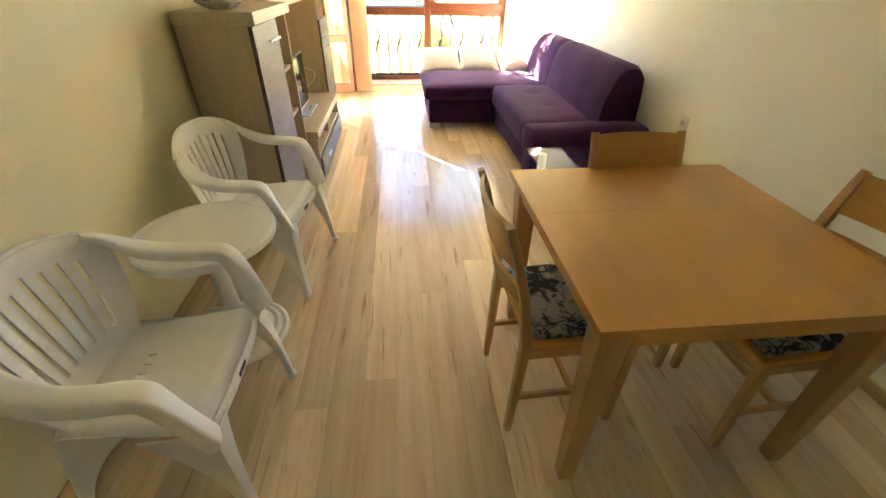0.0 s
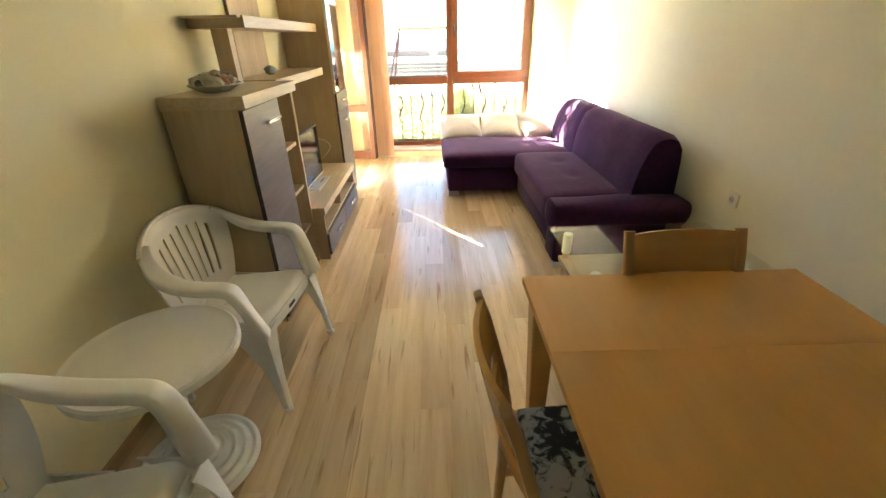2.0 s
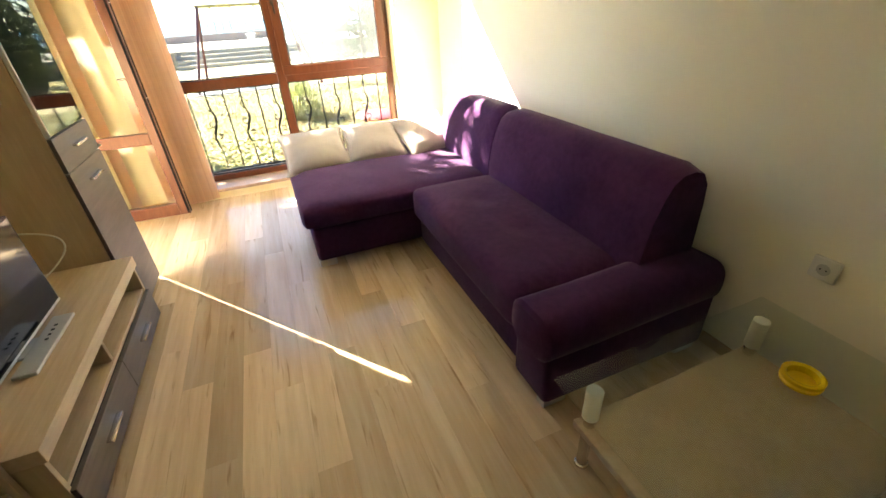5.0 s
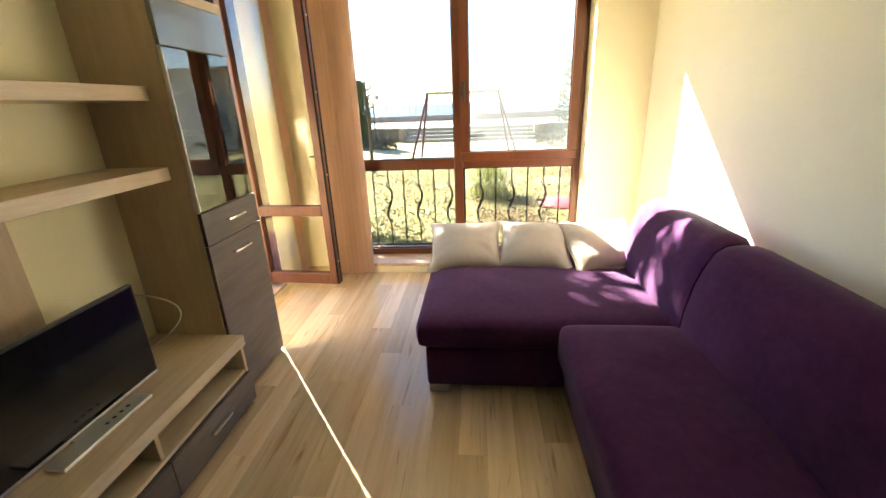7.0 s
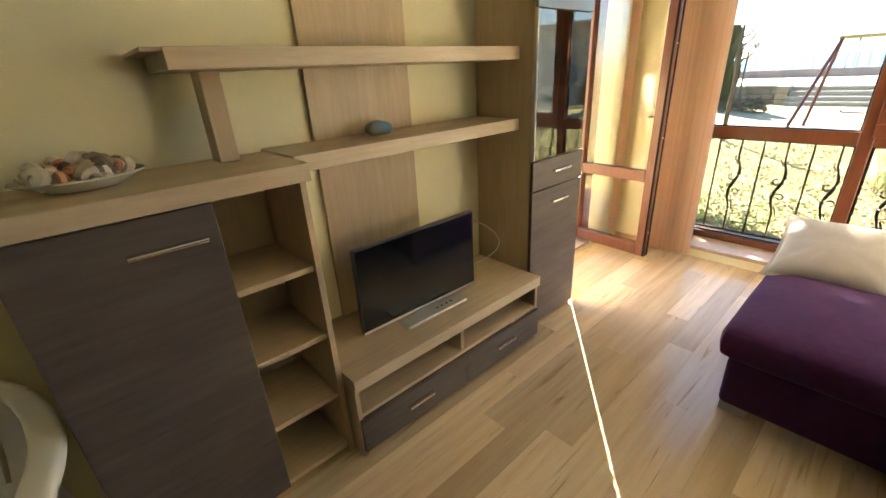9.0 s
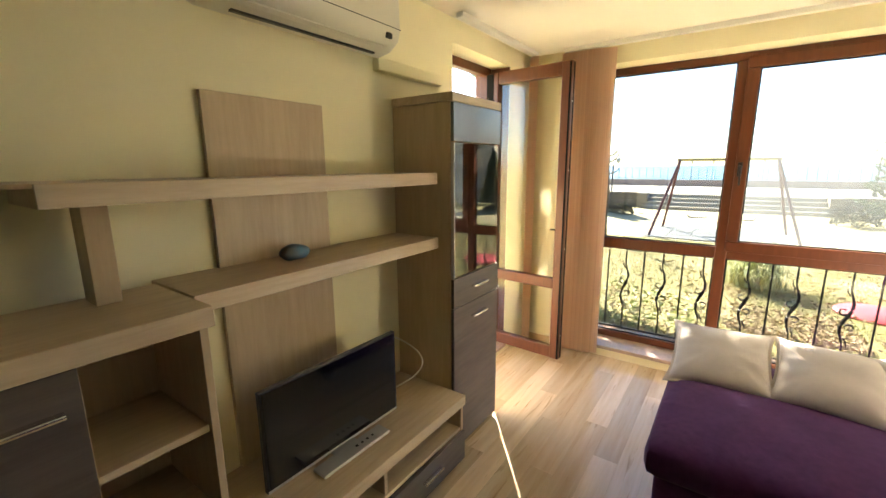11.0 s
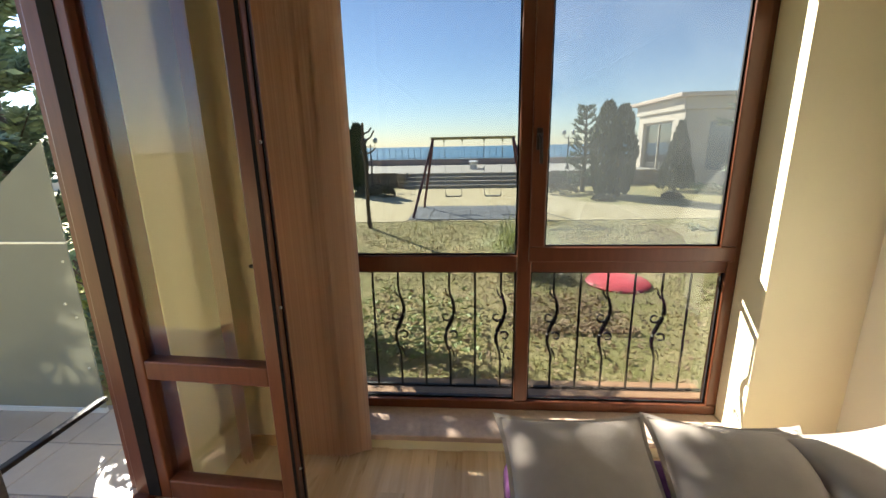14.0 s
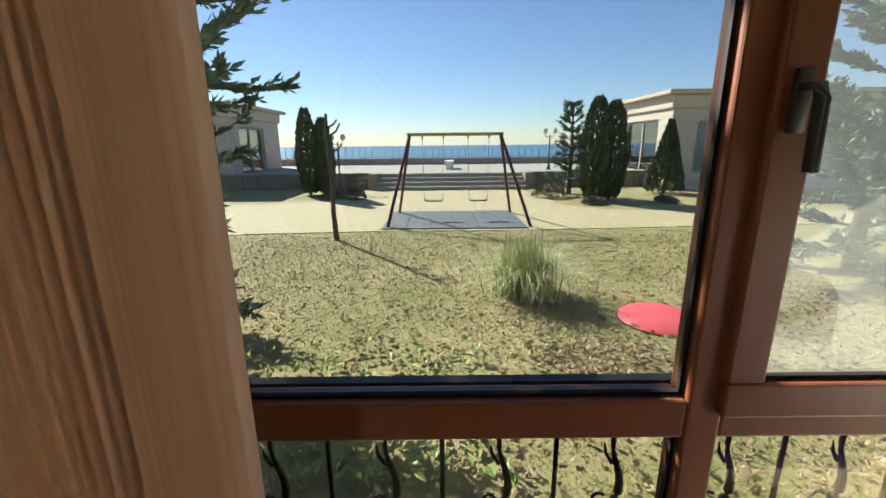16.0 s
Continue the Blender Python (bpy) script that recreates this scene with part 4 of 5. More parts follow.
# ---- white plastic garden chairs and table ----
def flow(points, n=5):
    """A smooth line through the points."""
    p = [Vector(q) for q in points]
    p = [p[0] * 2 - p[1]] + p + [p[-1] * 2 - p[-2]]
    out = []
    for i in range(1, len(p) - 2):
        for k in range(n):
            t = k / n
            a, b, c, d = p[i - 1:i + 3]
            out.append(0.5 * (2 * b + (c - a) * t + (2 * a - 5 * b + 4 * c - d) * t * t + (3 * b - a - 3 * c + d) * t ** 3))
    return out + [p[-2]]


def plastic_chair():
    """Faces +x; the seat's centre over the origin."""
    ch = thing("garden_chair", "white moulded plastic armchair with a slotted back", "chair", group="plastic chairs")

    def seat(u, v):
        c = v * 2 - 1
        x = -0.175 + 0.425 * u - 0.018 * c * c * smoothstep(0.7, 1, u)
        w = 0.205 + 0.035 * smoothstep(0, 1, u)
        z = 0.402 + 0.034 * u - 0.020 * math.cos(c * 1.4) - 0.055 * smoothstep(0.84, 1.0, u) ** 2 - 0.030 * smoothstep(0.88, 1, abs(c)) ** 2
        return Vector((x, c * w, z))
    part("seat", shell(seat, 44, 58, 0.006, lambda u, v: not (0.285 < u < 0.365 and 0.32 < v < 0.68 and int(v * 58) % 5 == 1)), M_PLASTIC, ch, smooth=True)

    def back(u, v):                                   # u up, v across
        c = v * 2 - 1
        z = 0.375 + 0.425 * u - 0.075 * (abs(c) ** 2.6) * u
        w = 0.185 + 0.070 * math.sin(min(1, u * 1.25) * math.pi * 0.5)
        x = -0.160 - 0.06 * u ** 1.15 + 0.07 * c * c * (0.4 + 0.6 * u) - 0.012 * smoothstep(0.93, 1.0, u)
        return Vector((x, c * w, z))

    def slots(u, v):
        k = int(v * 63)
        top = 0.84 - 0.16 * abs(v * 2 - 1) ** 2
        return not (0.20 < u < top and 0.12 < v < 0.88 and k % 6 in (2, 3))
    part("backrest", shell(back, 28, 63, 0.007, slots), M_PLASTIC, ch, smooth=True)
    part("top_rim", sweep([back(1, k / 24) + Vector((-0.004, 0, -0.004)) for k in range(25)], rrect(0.020, 0.016, 0.007, 3)), M_PLASTIC, ch, smooth=True)
    lip = [(-0.036, -0.020), (-0.030, -0.020), (-0.028, 0.000), (0.028, 0.000), (0.030, -0.020), (0.036, -0.020), (0.036, 0.002), (0.031, 0.009), (0.020, 0.012), (-0.020, 0.012), (-0.031, 0.009), (-0.036, 0.002)]
    for s in (-1, 1):
        pts = flow([(-0.180, s * 0.205, 0.748), (-0.145, s * 0.246, 0.712), (-0.10, s * 0.270, 0.668), (-0.03, s * 0.283, 0.638), (0.06, s * 0.285, 0.628), (0.135, s * 0.281, 0.628),
                    (0.178, s * 0.277, 0.616), (0.202, s * 0.273, 0.575), (0.226, s * 0.264, 0.495), (0.256, s * 0.250, 0.395)])
        n = len(pts) - 1
        part("armrest", sweep(pts, lip, scales=[0.6 + 0.4 * smoothstep(0, 0.3, k / n) + 0.12 * smoothstep(0.75, 1, k / n) for k in range(n + 1)]), M_PLASTIC, ch, smooth=True)

        def leg(top, foot, fx, wide):
            def f(u, v):
                p = Vector(top).lerp(Vector(foot), u)
                grow = (1 - u) ** 2.6
                k = abs(v * 2 - 1)
                if v < 0.5:
                    p.x += fx * k * (0.034 + wide * grow)
                    p.y -= s * 0.006 * (1 - k) ** 2
                else:
                    p.y -= s * k * (0.028 + 0.055 * grow)
                    p.x += fx * 0.006 * (1 - k) ** 2
                return p
            return shell(f, 14, 10, 0.006)
        for top, foot, fx, wide, nm in (((0.258, s * 0.256, 0.402), (0.290, s * 0.280, 0.012), -1, 0.16, "front_leg"), ((-0.160, s * 0.222, 0.396), (-0.205, s * 0.262, 0.012), 1, 0.15, "back_leg")):
            lg = part(nm, leg(top, foot, fx, wide), M_PLASTIC, ch, smooth=True)
            part("foot_pad", lathe([(0, 0), (0.019, 0), (0.021, 0.010), (0.019, 0.016), (0, 0.016)], 12, centre=(foot[0] + fx * 0.014, foot[1] - s * 0.012, 0)), M_PLASTIC, lg, smooth=True)
    part("front_apron", sweep([(0.232, -0.20, 0.375), (0.246, -0.1, 0.386), (0.249, 0, 0.390), (0.246, 0.1, 0.386), (0.232, 0.20, 0.375)], rrect(0.008, 0.050, 0.003, 2)), M_PLASTIC, ch, smooth=True)
    part("maker_slot", box((0.2525, -0.045, 0.380), (0.255, 0.01, 0.394)), M_DARK, ch, "small dark slot in the front edge")
    return ch


pc = plastic_chair()
pc.matrix_world = pose(-0.605, 1.29, 0, 0, 0, 1)
copy_thing(pc, pose(-0.595, 2.36, 0, 0, 0, -7))
gt = thing("garden_table", "small round white plastic table on a ribbed foot", "table", pose(-0.618, 1.825, 0))
part("tabletop", lathe([(0, 0.552), (0.225, 0.550), (0.238, 0.548), (0.250, 0.552), (0.258, 0.545), (0.258, 0.522), (0.252, 0.518), (0.250, 0.53), (0, 0.535)], 48), M_PLASTIC, gt, smooth=True)
part("pedestal", lathe([(0, 0.533), (0.05, 0.533), (0.036, 0.47), (0.034, 0.25), (0.042, 0.12), (0.055, 0.06), (0, 0.06)], 24), M_PLASTIC, gt, smooth=True)
pr = [(0, 0.0), (0.215, 0.0), (0.215, 0.012)]
for k in range(40):
    r = 0.212 - k * 0.004
    pr.append((r, 0.014 + 0.05 * (k / 40) ** 1.1 + 0.0055 * math.sin(k / 40 * 2 * math.pi * 4.5)))
pr.append((0, 0.065))
part("foot", lathe(pr, 40), M_PLASTIC, gt, "ribbed round foot", True)

# ---- wall socket ----
so = thing("wall_socket", "white double power socket on the wall", "socket", pose(XR, 2.93, 0.584, 0, 0, 90))
part("plate", box((-0.042, 0.0005, -0.042), (0.042, 0.014, 0.042), 0.006, 3), M_WHITE, so, smooth=True)
part("recess", lathe([(0, 0), (0.019, 0), (0.021, 0.003), (0, 0.003)], 20), M_STEEL, so, smooth=True).matrix_local = pose(0, 0.0142, 0, -90)
for x in (-0.009, 0.009):
    part("contact_hole", lathe([(0, 0), (0.003, 0), (0.003, 0.001), (0, 0.001)], 10), M_DARK, so).matrix_local = pose(x, 0.0176, 0, -90)

# ---- outside: materials ----
GZ0 = -0.12
M_LAWN = material("dry_lawn", (0.23, 0.22, 0.07), 0.95, scale=5.0, second=(0.45, 0.35, 0.17), bump=0.5, bump_scale=60)
M_BLADE = material("grass_blades", (0.30, 0.30, 0.09), 0.8, scale=1.5, second=(0.50, 0.42, 0.20))
M_TUFT = material("tall_grass", (0.34, 0.40, 0.12), 0.7, scale=9, second=(0.66, 0.62, 0.40))
M_LITTER = material("dead_leaves", (0.20, 0.11, 0.055), 0.9, scale=8, second=(0.48, 0.35, 0.21))
M_SAND = material("pale_paving", (0.44, 0.355, 0.185), 0.9, scale=6, second=(0.53, 0.435, 0.255), bump=0.3, bump_scale=50)
M_RUBBERMAT = material("grey_rubber_tiles", (0.13, 0.135, 0.14), 0.85, scale=20, vary=0.2, bump=0.3)
M_RED = material("red_painted_steel", (0.10, 0.022, 0.026), 0.4, vary=0.1)
M_REDLID = material("red_plastic", (0.74, 0.11, 0.12), 0.5, vary=0.1)
M_BAR = material("yellow_painted_steel", (0.45, 0.36, 0.16), 0.45, vary=0.1)
M_STONE = material("rough_stone", (0.20, 0.165, 0.13), 0.9, scale=14, second=(0.36, 0.31, 0.25), bump=0.6, bump_scale=30, objrandom=0.18)
M_STEP = material("pale_stone", (0.36, 0.31, 0.25), 0.85, scale=10, second=(0.46, 0.41, 0.33), bump=0.3, objrandom=0.06)
M_PROM = material("promenade_paving", (0.40, 0.36, 0.30), 0.9, vary=0.08, scale=5, bump=0.2)
M_PARAPET = material("pink_render", (0.42, 0.32, 0.27), 0.9, vary=0.08, scale=5)
M_CYPRESS = material("cypress_leaf", (0.034, 0.060, 0.026), 0.8, scale=5, second=(0.11, 0.125, 0.06))
M_CONIFER = material("conifer_leaf", (0.095, 0.145, 0.085), 0.8, scale=6, second=(0.22, 0.28, 0.18))
M_IVY = material("low_plant_leaf", (0.22, 0.30, 0.06), 0.6, scale=8, second=(0.42, 0.46, 0.13))
M_SHRUB = material("grey_shrub_leaf", (0.09, 0.10, 0.06), 0.8, scale=8, second=(0.26, 0.22, 0.15))
M_BARK = material("pale_bark", (0.10, 0.075, 0.055), 0.9, scale=20, vary=0.25, bump=0.6)
M_HOUSE = material("cream_render", (0.56, 0.48, 0.39), 0.9, vary=0.04, scale=4, bump=0.15)
M_ROOF = material("roof_edge", (0.55, 0.42, 0.33), 0.8, vary=0.1, scale=6)
M_LAMP = material("lamp_post_paint", (0.05, 0.05, 0.05), 0.5, vary=0.1)
M_GLOBE = material("lamp_globe", (0.62, 0.62, 0.58), 0.3, vary=0.03)
M_TERRA = material("terracotta_ledge", (0.50, 0.27, 0.14), 0.7, vary=0.1, scale=12, bump=0.15)
M_TILE = material("balcony_tile", (0.27, 0.235, 0.21), 0.35, vary=0.06, scale=9, objrandom=0.08)
M_SEA = material("sea_water", (0.02, 0.12, 0.19), 0.3, scale=0.08, vary=0.25, stretch=(0.4, 1.6, 1), bump=1.0, bump_scale=0.6)
M_HOUSEGLASS = material("dark_window_glass", (0.10, 0.16, 0.20), 0.06, vary=0.05)

# ---- outside: ground, sea, promenade ----
solo("ground", box((-300, -300, GZ0 - 0.4), (300, 29.6, GZ0)), M_LAWN, "dry autumn lawn strewn with leaves", "lawn", kind="structure")
solo("sea", box((-4900, 29.7, -7.0), (4900, 4800, -6.0)), M_SEA, "calm blue sea reaching the horizon", "sea", kind="structure")
bm = bmesh.new()
PATH_EDGE = [(-14, 12.6, 17.0), (-8, 13.0, 17.3), (-5, 13.3, 17.6), (-3.3, 13.5, 18.2), (-2.5, 13.55, 20.95), (-1, 13.65, 20.95), (1.5, 13.6, 20.95), (2.9, 13.7, 20.95), (3.2, 13.7, 16.9), (4.2, 13.75, 16.0), (6.2, 13.9, 15.6), (14, 14.0, 15.4)]
rows = [(bm.verts.new((x, y0, GZ0 + 0.012)), bm.verts.new((x, y1, GZ0 + 0.012)), bm.verts.new((x, y0, GZ0 - 0.02)), bm.verts.new((x, y1, GZ0 - 0.02))) for x, y0, y1 in PATH_EDGE]
for p, q in zip(rows, rows[1:]):
    for i, j in ((0, 1), (1, 3), (3, 2), (2, 0)):
        bm.faces.new((p[i], q[i], q[j], p[j]))
solo("path", bm, M_SAND, "pale yellow garden path", "path", kind="structure")
mat_th = thing("rubber_mat", "grey rubber safety mat under the swings", "mat")
for i in range(6):
    for j in range(4):
        x0, y0 = -1.2 + i * 0.48, 13.75 + j * 0.54
        part("tile", box((x0 + 0.004, y0 + 0.004, GZ0 + 0.013), (x0 + 0.476, y0 + 0.536, GZ0 + 0.035), 0.004), M_RUBBERMAT, mat_th)
TZ1 = 0.44
prom = solo("promenade", box((-40, 22.1, GZ0), (40, 29.6, TZ1)), M_PROM, "raised paved promenade above the sea", "promenade", kind="structure")
steps = thing("garden_steps", "wide pale stone steps up to the promenade", "steps", kind="structure")
for k in range(4):
    part("step", box((-2.4, 20.9 + 0.30 * k, GZ0), (3.06, 22.1 - 0.002 * k, GZ0 + 0.14 * (k + 1) - 0.003 * (k == 3)), 0.012, 2), M_STEP, steps)
rnd = random.Random(21)


def stone_wall(name, x0, x1, y, z0, z1, label):
    th = thing(name, label, "wall", kind="structure")
    part("core", box((x0, y + 0.05, z0), (x1, y + 0.25, z1 - 0.04)), M_STONE, th)
    z = z0
    while z < z1 - 0.02:
        h = min(rnd.uniform(0.13, 0.19), z1 - z)
        x = x0
        while x < x1 - 0.02:
            w = min(rnd.uniform(0.2, 0.42), x1 - x)
            d = rnd.uniform(0, 0.03)
            part("stone", box((x + 0.008, y - d, z + 0.007), (x + w - 0.008, y + 0.2, z + h - 0.007), 0.014), M_STONE, th)
            x += w
        z += h
    part("coping", box((x0 - 0.02, y - 0.06, z1), (x1 + 0.02, y + 0.3, z1 + 0.05), 0.01), M_STEP, th)


stone_wall("retaining_wall", -9.0, -2.75, 21.9, GZ0, 0.42, "low rough stone retaining wall")
stone_wall("retaining_wall", 3.4, 9.5, 21.9, GZ0, 0.42, "low rough stone retaining wall")
for x in (-2.72, 3.06):
    part_th = thing("stone_pillar", "squat rough stone pillar beside the steps", "pillar")
    for k in range(3):
        part("stone", box((x, 21.2, GZ0 + 0.2 * k), (x + 0.34, 21.85, GZ0 + 0.2 * k + 0.195), 0.02, 2), M_STONE, part_th)
solo("parapet", box((-40, 29.25, TZ1), (40, 29.55, 0.78), 0.02), M_PARAPET, "long low pink rendered parapet", "parapet", kind="structure")
fence = thing("sea_fence", "thin dark metal fence along the parapet", "fence")
for k in range(71):
    x = -12 + k * 0.37
    part("post", sweep([(x, 29.4, 0.78), (x, 29.4, 1.42)], ring(0.012, 6)), M_LAMP, fence)
part("rail", sweep([(-12.1, 29.4, 0.84), (14, 29.4, 0.84)], ring(0.010, 6)), M_LAMP, fence)
bench = thing("white_bench", "plain white bench on the promenade", "bench")
part("seat", box((0.12, 24.0, TZ1 + 0.30), (0.55, 25.6, TZ1 + 0.36), 0.01), M_WHITE, bench)
for y in (24.15, 25.4):
    part("leg", box((0.17, y, TZ1), (0.50, y + 0.08, TZ1 + 0.30), 0.008), M_WHITE, bench)

# ---- swing set ----
sw = thing("swing_set", "red steel swing frame with two swings", "swing")
TL, TR = Vector((-0.66, 14.8, 1.70)), Vector((1.24, 14.8, 1.70))
part("top_bar", sweep([TL - Vector((0.06, 0, 0)), TR + Vector((0.06, 0, 0))], ring(0.035, 12)), M_BAR, sw, "yellow top bar", True)
for top, feet in ((TL, ((-1.09, 13.9), (-1.03, 15.72))), (TR, ((1.76, 13.9), (1.64, 15.74)))):
    for x, y in feet:
        part("leg", sweep([top, (x, y, GZ0)], ring(0.032, 12)), M_RED, sw, smooth=True)
for c in (-0.18, 0.78):
    seat = part("swing_seat", sweep([(c - 0.20, 14.8, 0.36), (c - 0.17, 14.8, 0.31), (c + 0.17, 14.8, 0.31), (c + 0.20, 14.8, 0.36)], rrect(0.14, 0.02, 0.006), up=(0, 0, 1)), M_DARK, sw, "black rubber swing seat")
    for s in (-1, 1):
        part("chain", sweep([(c + 0.20 * s, 14.8, 0.36), (c + 0.22 * s, 14.8, 1.62)], ring(0.007, 6)), M_STEEL, seat)
        part("hanger", box((c + 0.22 * s - 0.02, 14.77, 1.61), (c + 0.22 * s + 0.02, 14.83, 1.68), 0.006), M_BAR, seat)


# ---- lamp posts, young tree ----
def lamp_post(x, y, z, h, label):
    lp = thing("street_lamp", label, "lamp", pose(x, y, z), "promenade lamps")
    part("post", lathe([(0, 0), (0.09, 0), (0.08, 0.08), (0.045, 0.16), (0.032, 0.4), (0.026, h), (0, h)], 12), M_LAMP, lp, smooth=True)
    for s in (-1, 1):
        arm = part("arm", sweep([(0, 0, h - 0.08), (0.10 * s, 0, h - 0.10), (0.19 * s, 0, h - 0.02), (0.20 * s, 0, h + 0.04)], ring(0.014, 8)), M_LAMP, lp, smooth=True)
        part("globe", lathe([(0, 0), (0.04, 0.0), (0.085, 0.05), (0.10, 0.12), (0.085, 0.18), (0.05, 0.215), (0, 0.225)], 16, centre=(0.20 * s, 0, h + 0.04)), M_GLOBE, arm, "white lamp globe", True)
    return lp


lamp_post(4.45, 23.4, TZ1, 1.40, "dark lamp post with two globes on the promenade")
lamp_post(-3.75, 21.2, GZ0, 1.75, "dark lamp post with two globes by the steps")
yt = thing("young_tree", "slender bare young tree on the lawn", "tree", pose(-1.86, 12.95, GZ0))
part("trunk", sweep([(0, 0, 0), (-0.02, 0, 0.5), (0.0, 0, 1.1), (-0.04, 0, 1.7), (-0.03, 0, 2.12)], ring(0.045, 10), scales=[1.1, 0.9, 0.8, 0.7, 0.5]), M_BARK, yt, smooth=True)
for z, dx, dz in ((1.75, 0.18, 0.22), (1.5, 0.20, 0.14), (1.9, 0.13, 0.13), (1.62, -0.13, 0.16)):
    part("branch", sweep([(-0.03, 0, z), (dx * 0.6, 0.03, z + dz * 0.4), (dx, 0.05, z + dz)], ring(0.018, 8), scales=[1.1, 0.9, 0.9]), M_BARK, yt, smooth=True)


# ---- trees and plants ----
def leaf_quads(bm, p, d, length, width, rnd):
    d = d.normalized()
    s = d.cross(Vector((rnd.uniform(-1, 1), rnd.uniform(-1, 1), rnd.uniform(-1, 1)))).normalized() * width
    bm.faces.new([bm.verts.new(q) for q in (p, p + d * length * 0.5 + s, p + d * length, p + d * length * 0.5 - s)])


def cypress(x, y, h, r, seed, label, cone=False, n=3600):
    rnd = random.Random(seed)
    tr = thing("cypress", label, "tree", pose(x, y, GZ0), "garden cypresses")
    part("trunk", sweep([(0, 0, 0), (0, 0, h * 0.8)], ring(0.06, 8), scales=[1, 0.3]), M_BARK, tr)
    bm = bmesh.new()
    for _ in range(n):
        f = rnd.random() ** 1.1
        prof = (1 - f) ** 0.85 if cone else math.sin(math.pi * min(1, 0.12 + f * 0.88)) ** 0.55
        a = rnd.uniform(0, 2 * math.pi)
        rr = r * prof * (0.90 + 0.16 * noise.noise(Vector((math.cos(a) * 1.4 + seed, math.sin(a) * 1.4, f * 5)))) * rnd.uniform(0.78, 1.06)
        p = Vector((rr * math.cos(a), rr * math.sin(a), 0.06 + f * h * 0.96))
        leaf_quads(bm, p, Vector((math.cos(a) * 0.5, math.sin(a) * 0.5, 1.2 + rnd.uniform(-0.3, 0.4))), rnd.uniform(0.10, 0.2), rnd.uniform(0.018, 0.04), rnd)
    part("crown", bm, M_CYPRESS, tr)


cypress(-4.45, 19.9, 2.75, 0.36, 1, "slim dark cypress beside the garden path")
cypress(-3.95, 20.0, 2.45, 0.33, 2, "slim dark cypress beside the garden path")
cypress(4.35, 17.8, 2.80, 0.42, 3, "broad dark cypress on the lawn")
cypress(4.85, 17.9, 2.70, 0.42, 4, "broad dark cypress on the lawn")
cypress(7.25, 19.4, 2.25, 0.62, 5, "cone-shaped dark cypress near the pavilion", True)


def conifer(x, y, h, reach, seed, label, z_start=0.25, whorls=16, z=GZ0, density=1.0, low=1.0):
    """A loose conifer: whorls of drooping limbs with sprays of short leaves."""
    rnd = random.Random(seed)
    tr = thing("conifer", label, "tree", pose(x, y, z))
    part("trunk", sweep([(0, 0, 0), (0.02, 0, h * 0.5), (0, 0.02, h)], ring(0.09, 10), scales=[1, 0.6, 0.15]), M_BARK, tr, smooth=True)
    limbs, bm = bmesh.new(), bmesh.new()
    for k in range(whorls):
        f = k / (whorls - 1)
        zz = z_start + (h - z_start - 0.1) * f
        for _ in range(6):
            a = rnd.uniform(0, 2 * math.pi)
            ln = reach * (1 - 0.80 * f) * rnd.uniform(0.6, 1.1) * (low + (1 - low) * smoothstep(0.12, 0.30, f))
            lift = rnd.uniform(0.0, 0.65) + 0.35 * f
            d = Vector((math.cos(a), math.sin(a), lift))
            pts = [Vector((0, 0, zz)) + d * ln * q + Vector((0, 0, -0.16 * ln * q * q + 0.1 * q ** 3)) for q in (0, 0.33, 0.66, 1.0)]
            sweep(pts, ring(0.016, 5), limbs, scales=[1.2, 0.8, 0.5, 0.2])
            side = Vector((-math.sin(a), math.cos(a), 0))
            for q in range(int(42 * ln * density * (0.40 + 1.2 * min(0.5, f))) + 5):
                u = rnd.uniform(0.12, 1.0)
                i = min(2, int(u * 3))
                p = pts[i].lerp(pts[i + 1], u * 3 - i)
                s = rnd.choice((-1, 1))
                tw = (side * s * rnd.uniform(0.4, 1.0) + d * rnd.uniform(0.5, 1.2) + Vector((0, 0, rnd.uniform(-0.25, 0.35)))).normalized()
                tl = rnd.uniform(0.12, 0.30) * (1.15 - 0.5 * u)
                for e in range(5):
                    c = p + tw * tl * e / 5
                    leaf_quads(bm, c, tw + Vector((rnd.uniform(-.6, .6), rnd.uniform(-.6, .6), rnd.uniform(-.4, .5))), rnd.uniform(0.08, 0.15), rnd.uniform(0.014, 0.026), rnd)
    part("limbs", limbs, M_BARK, tr)
    part("crown", bm, M_CONIFER, tr)


# unseen crown raised to dapple the sofa; low limbs cut to light lawn
conifer(-2.55, 9.3, 7.0, 1.5, 31, "tall loose green conifer close to the window", whorls=27, density=1.2, low=0.6)
conifer(5.2, 10.9, 4.8, 1.75, 32, "tall loose green conifer on the lawn", density=1.7)
conifer(4.1, 19.3, 2.75, 0.75, 33, "small blue-green fir behind the cypress", whorls=11, density=0.7)
conifer(-4.35, 8.45, 5.4, 1.5, 34, "green conifer beyond the balcony", whorls=22, density=3.6)
conifer(-3.9, 11.0, 2.0, 1.0, 35, "low spreading green conifer at the path", whorls=8)


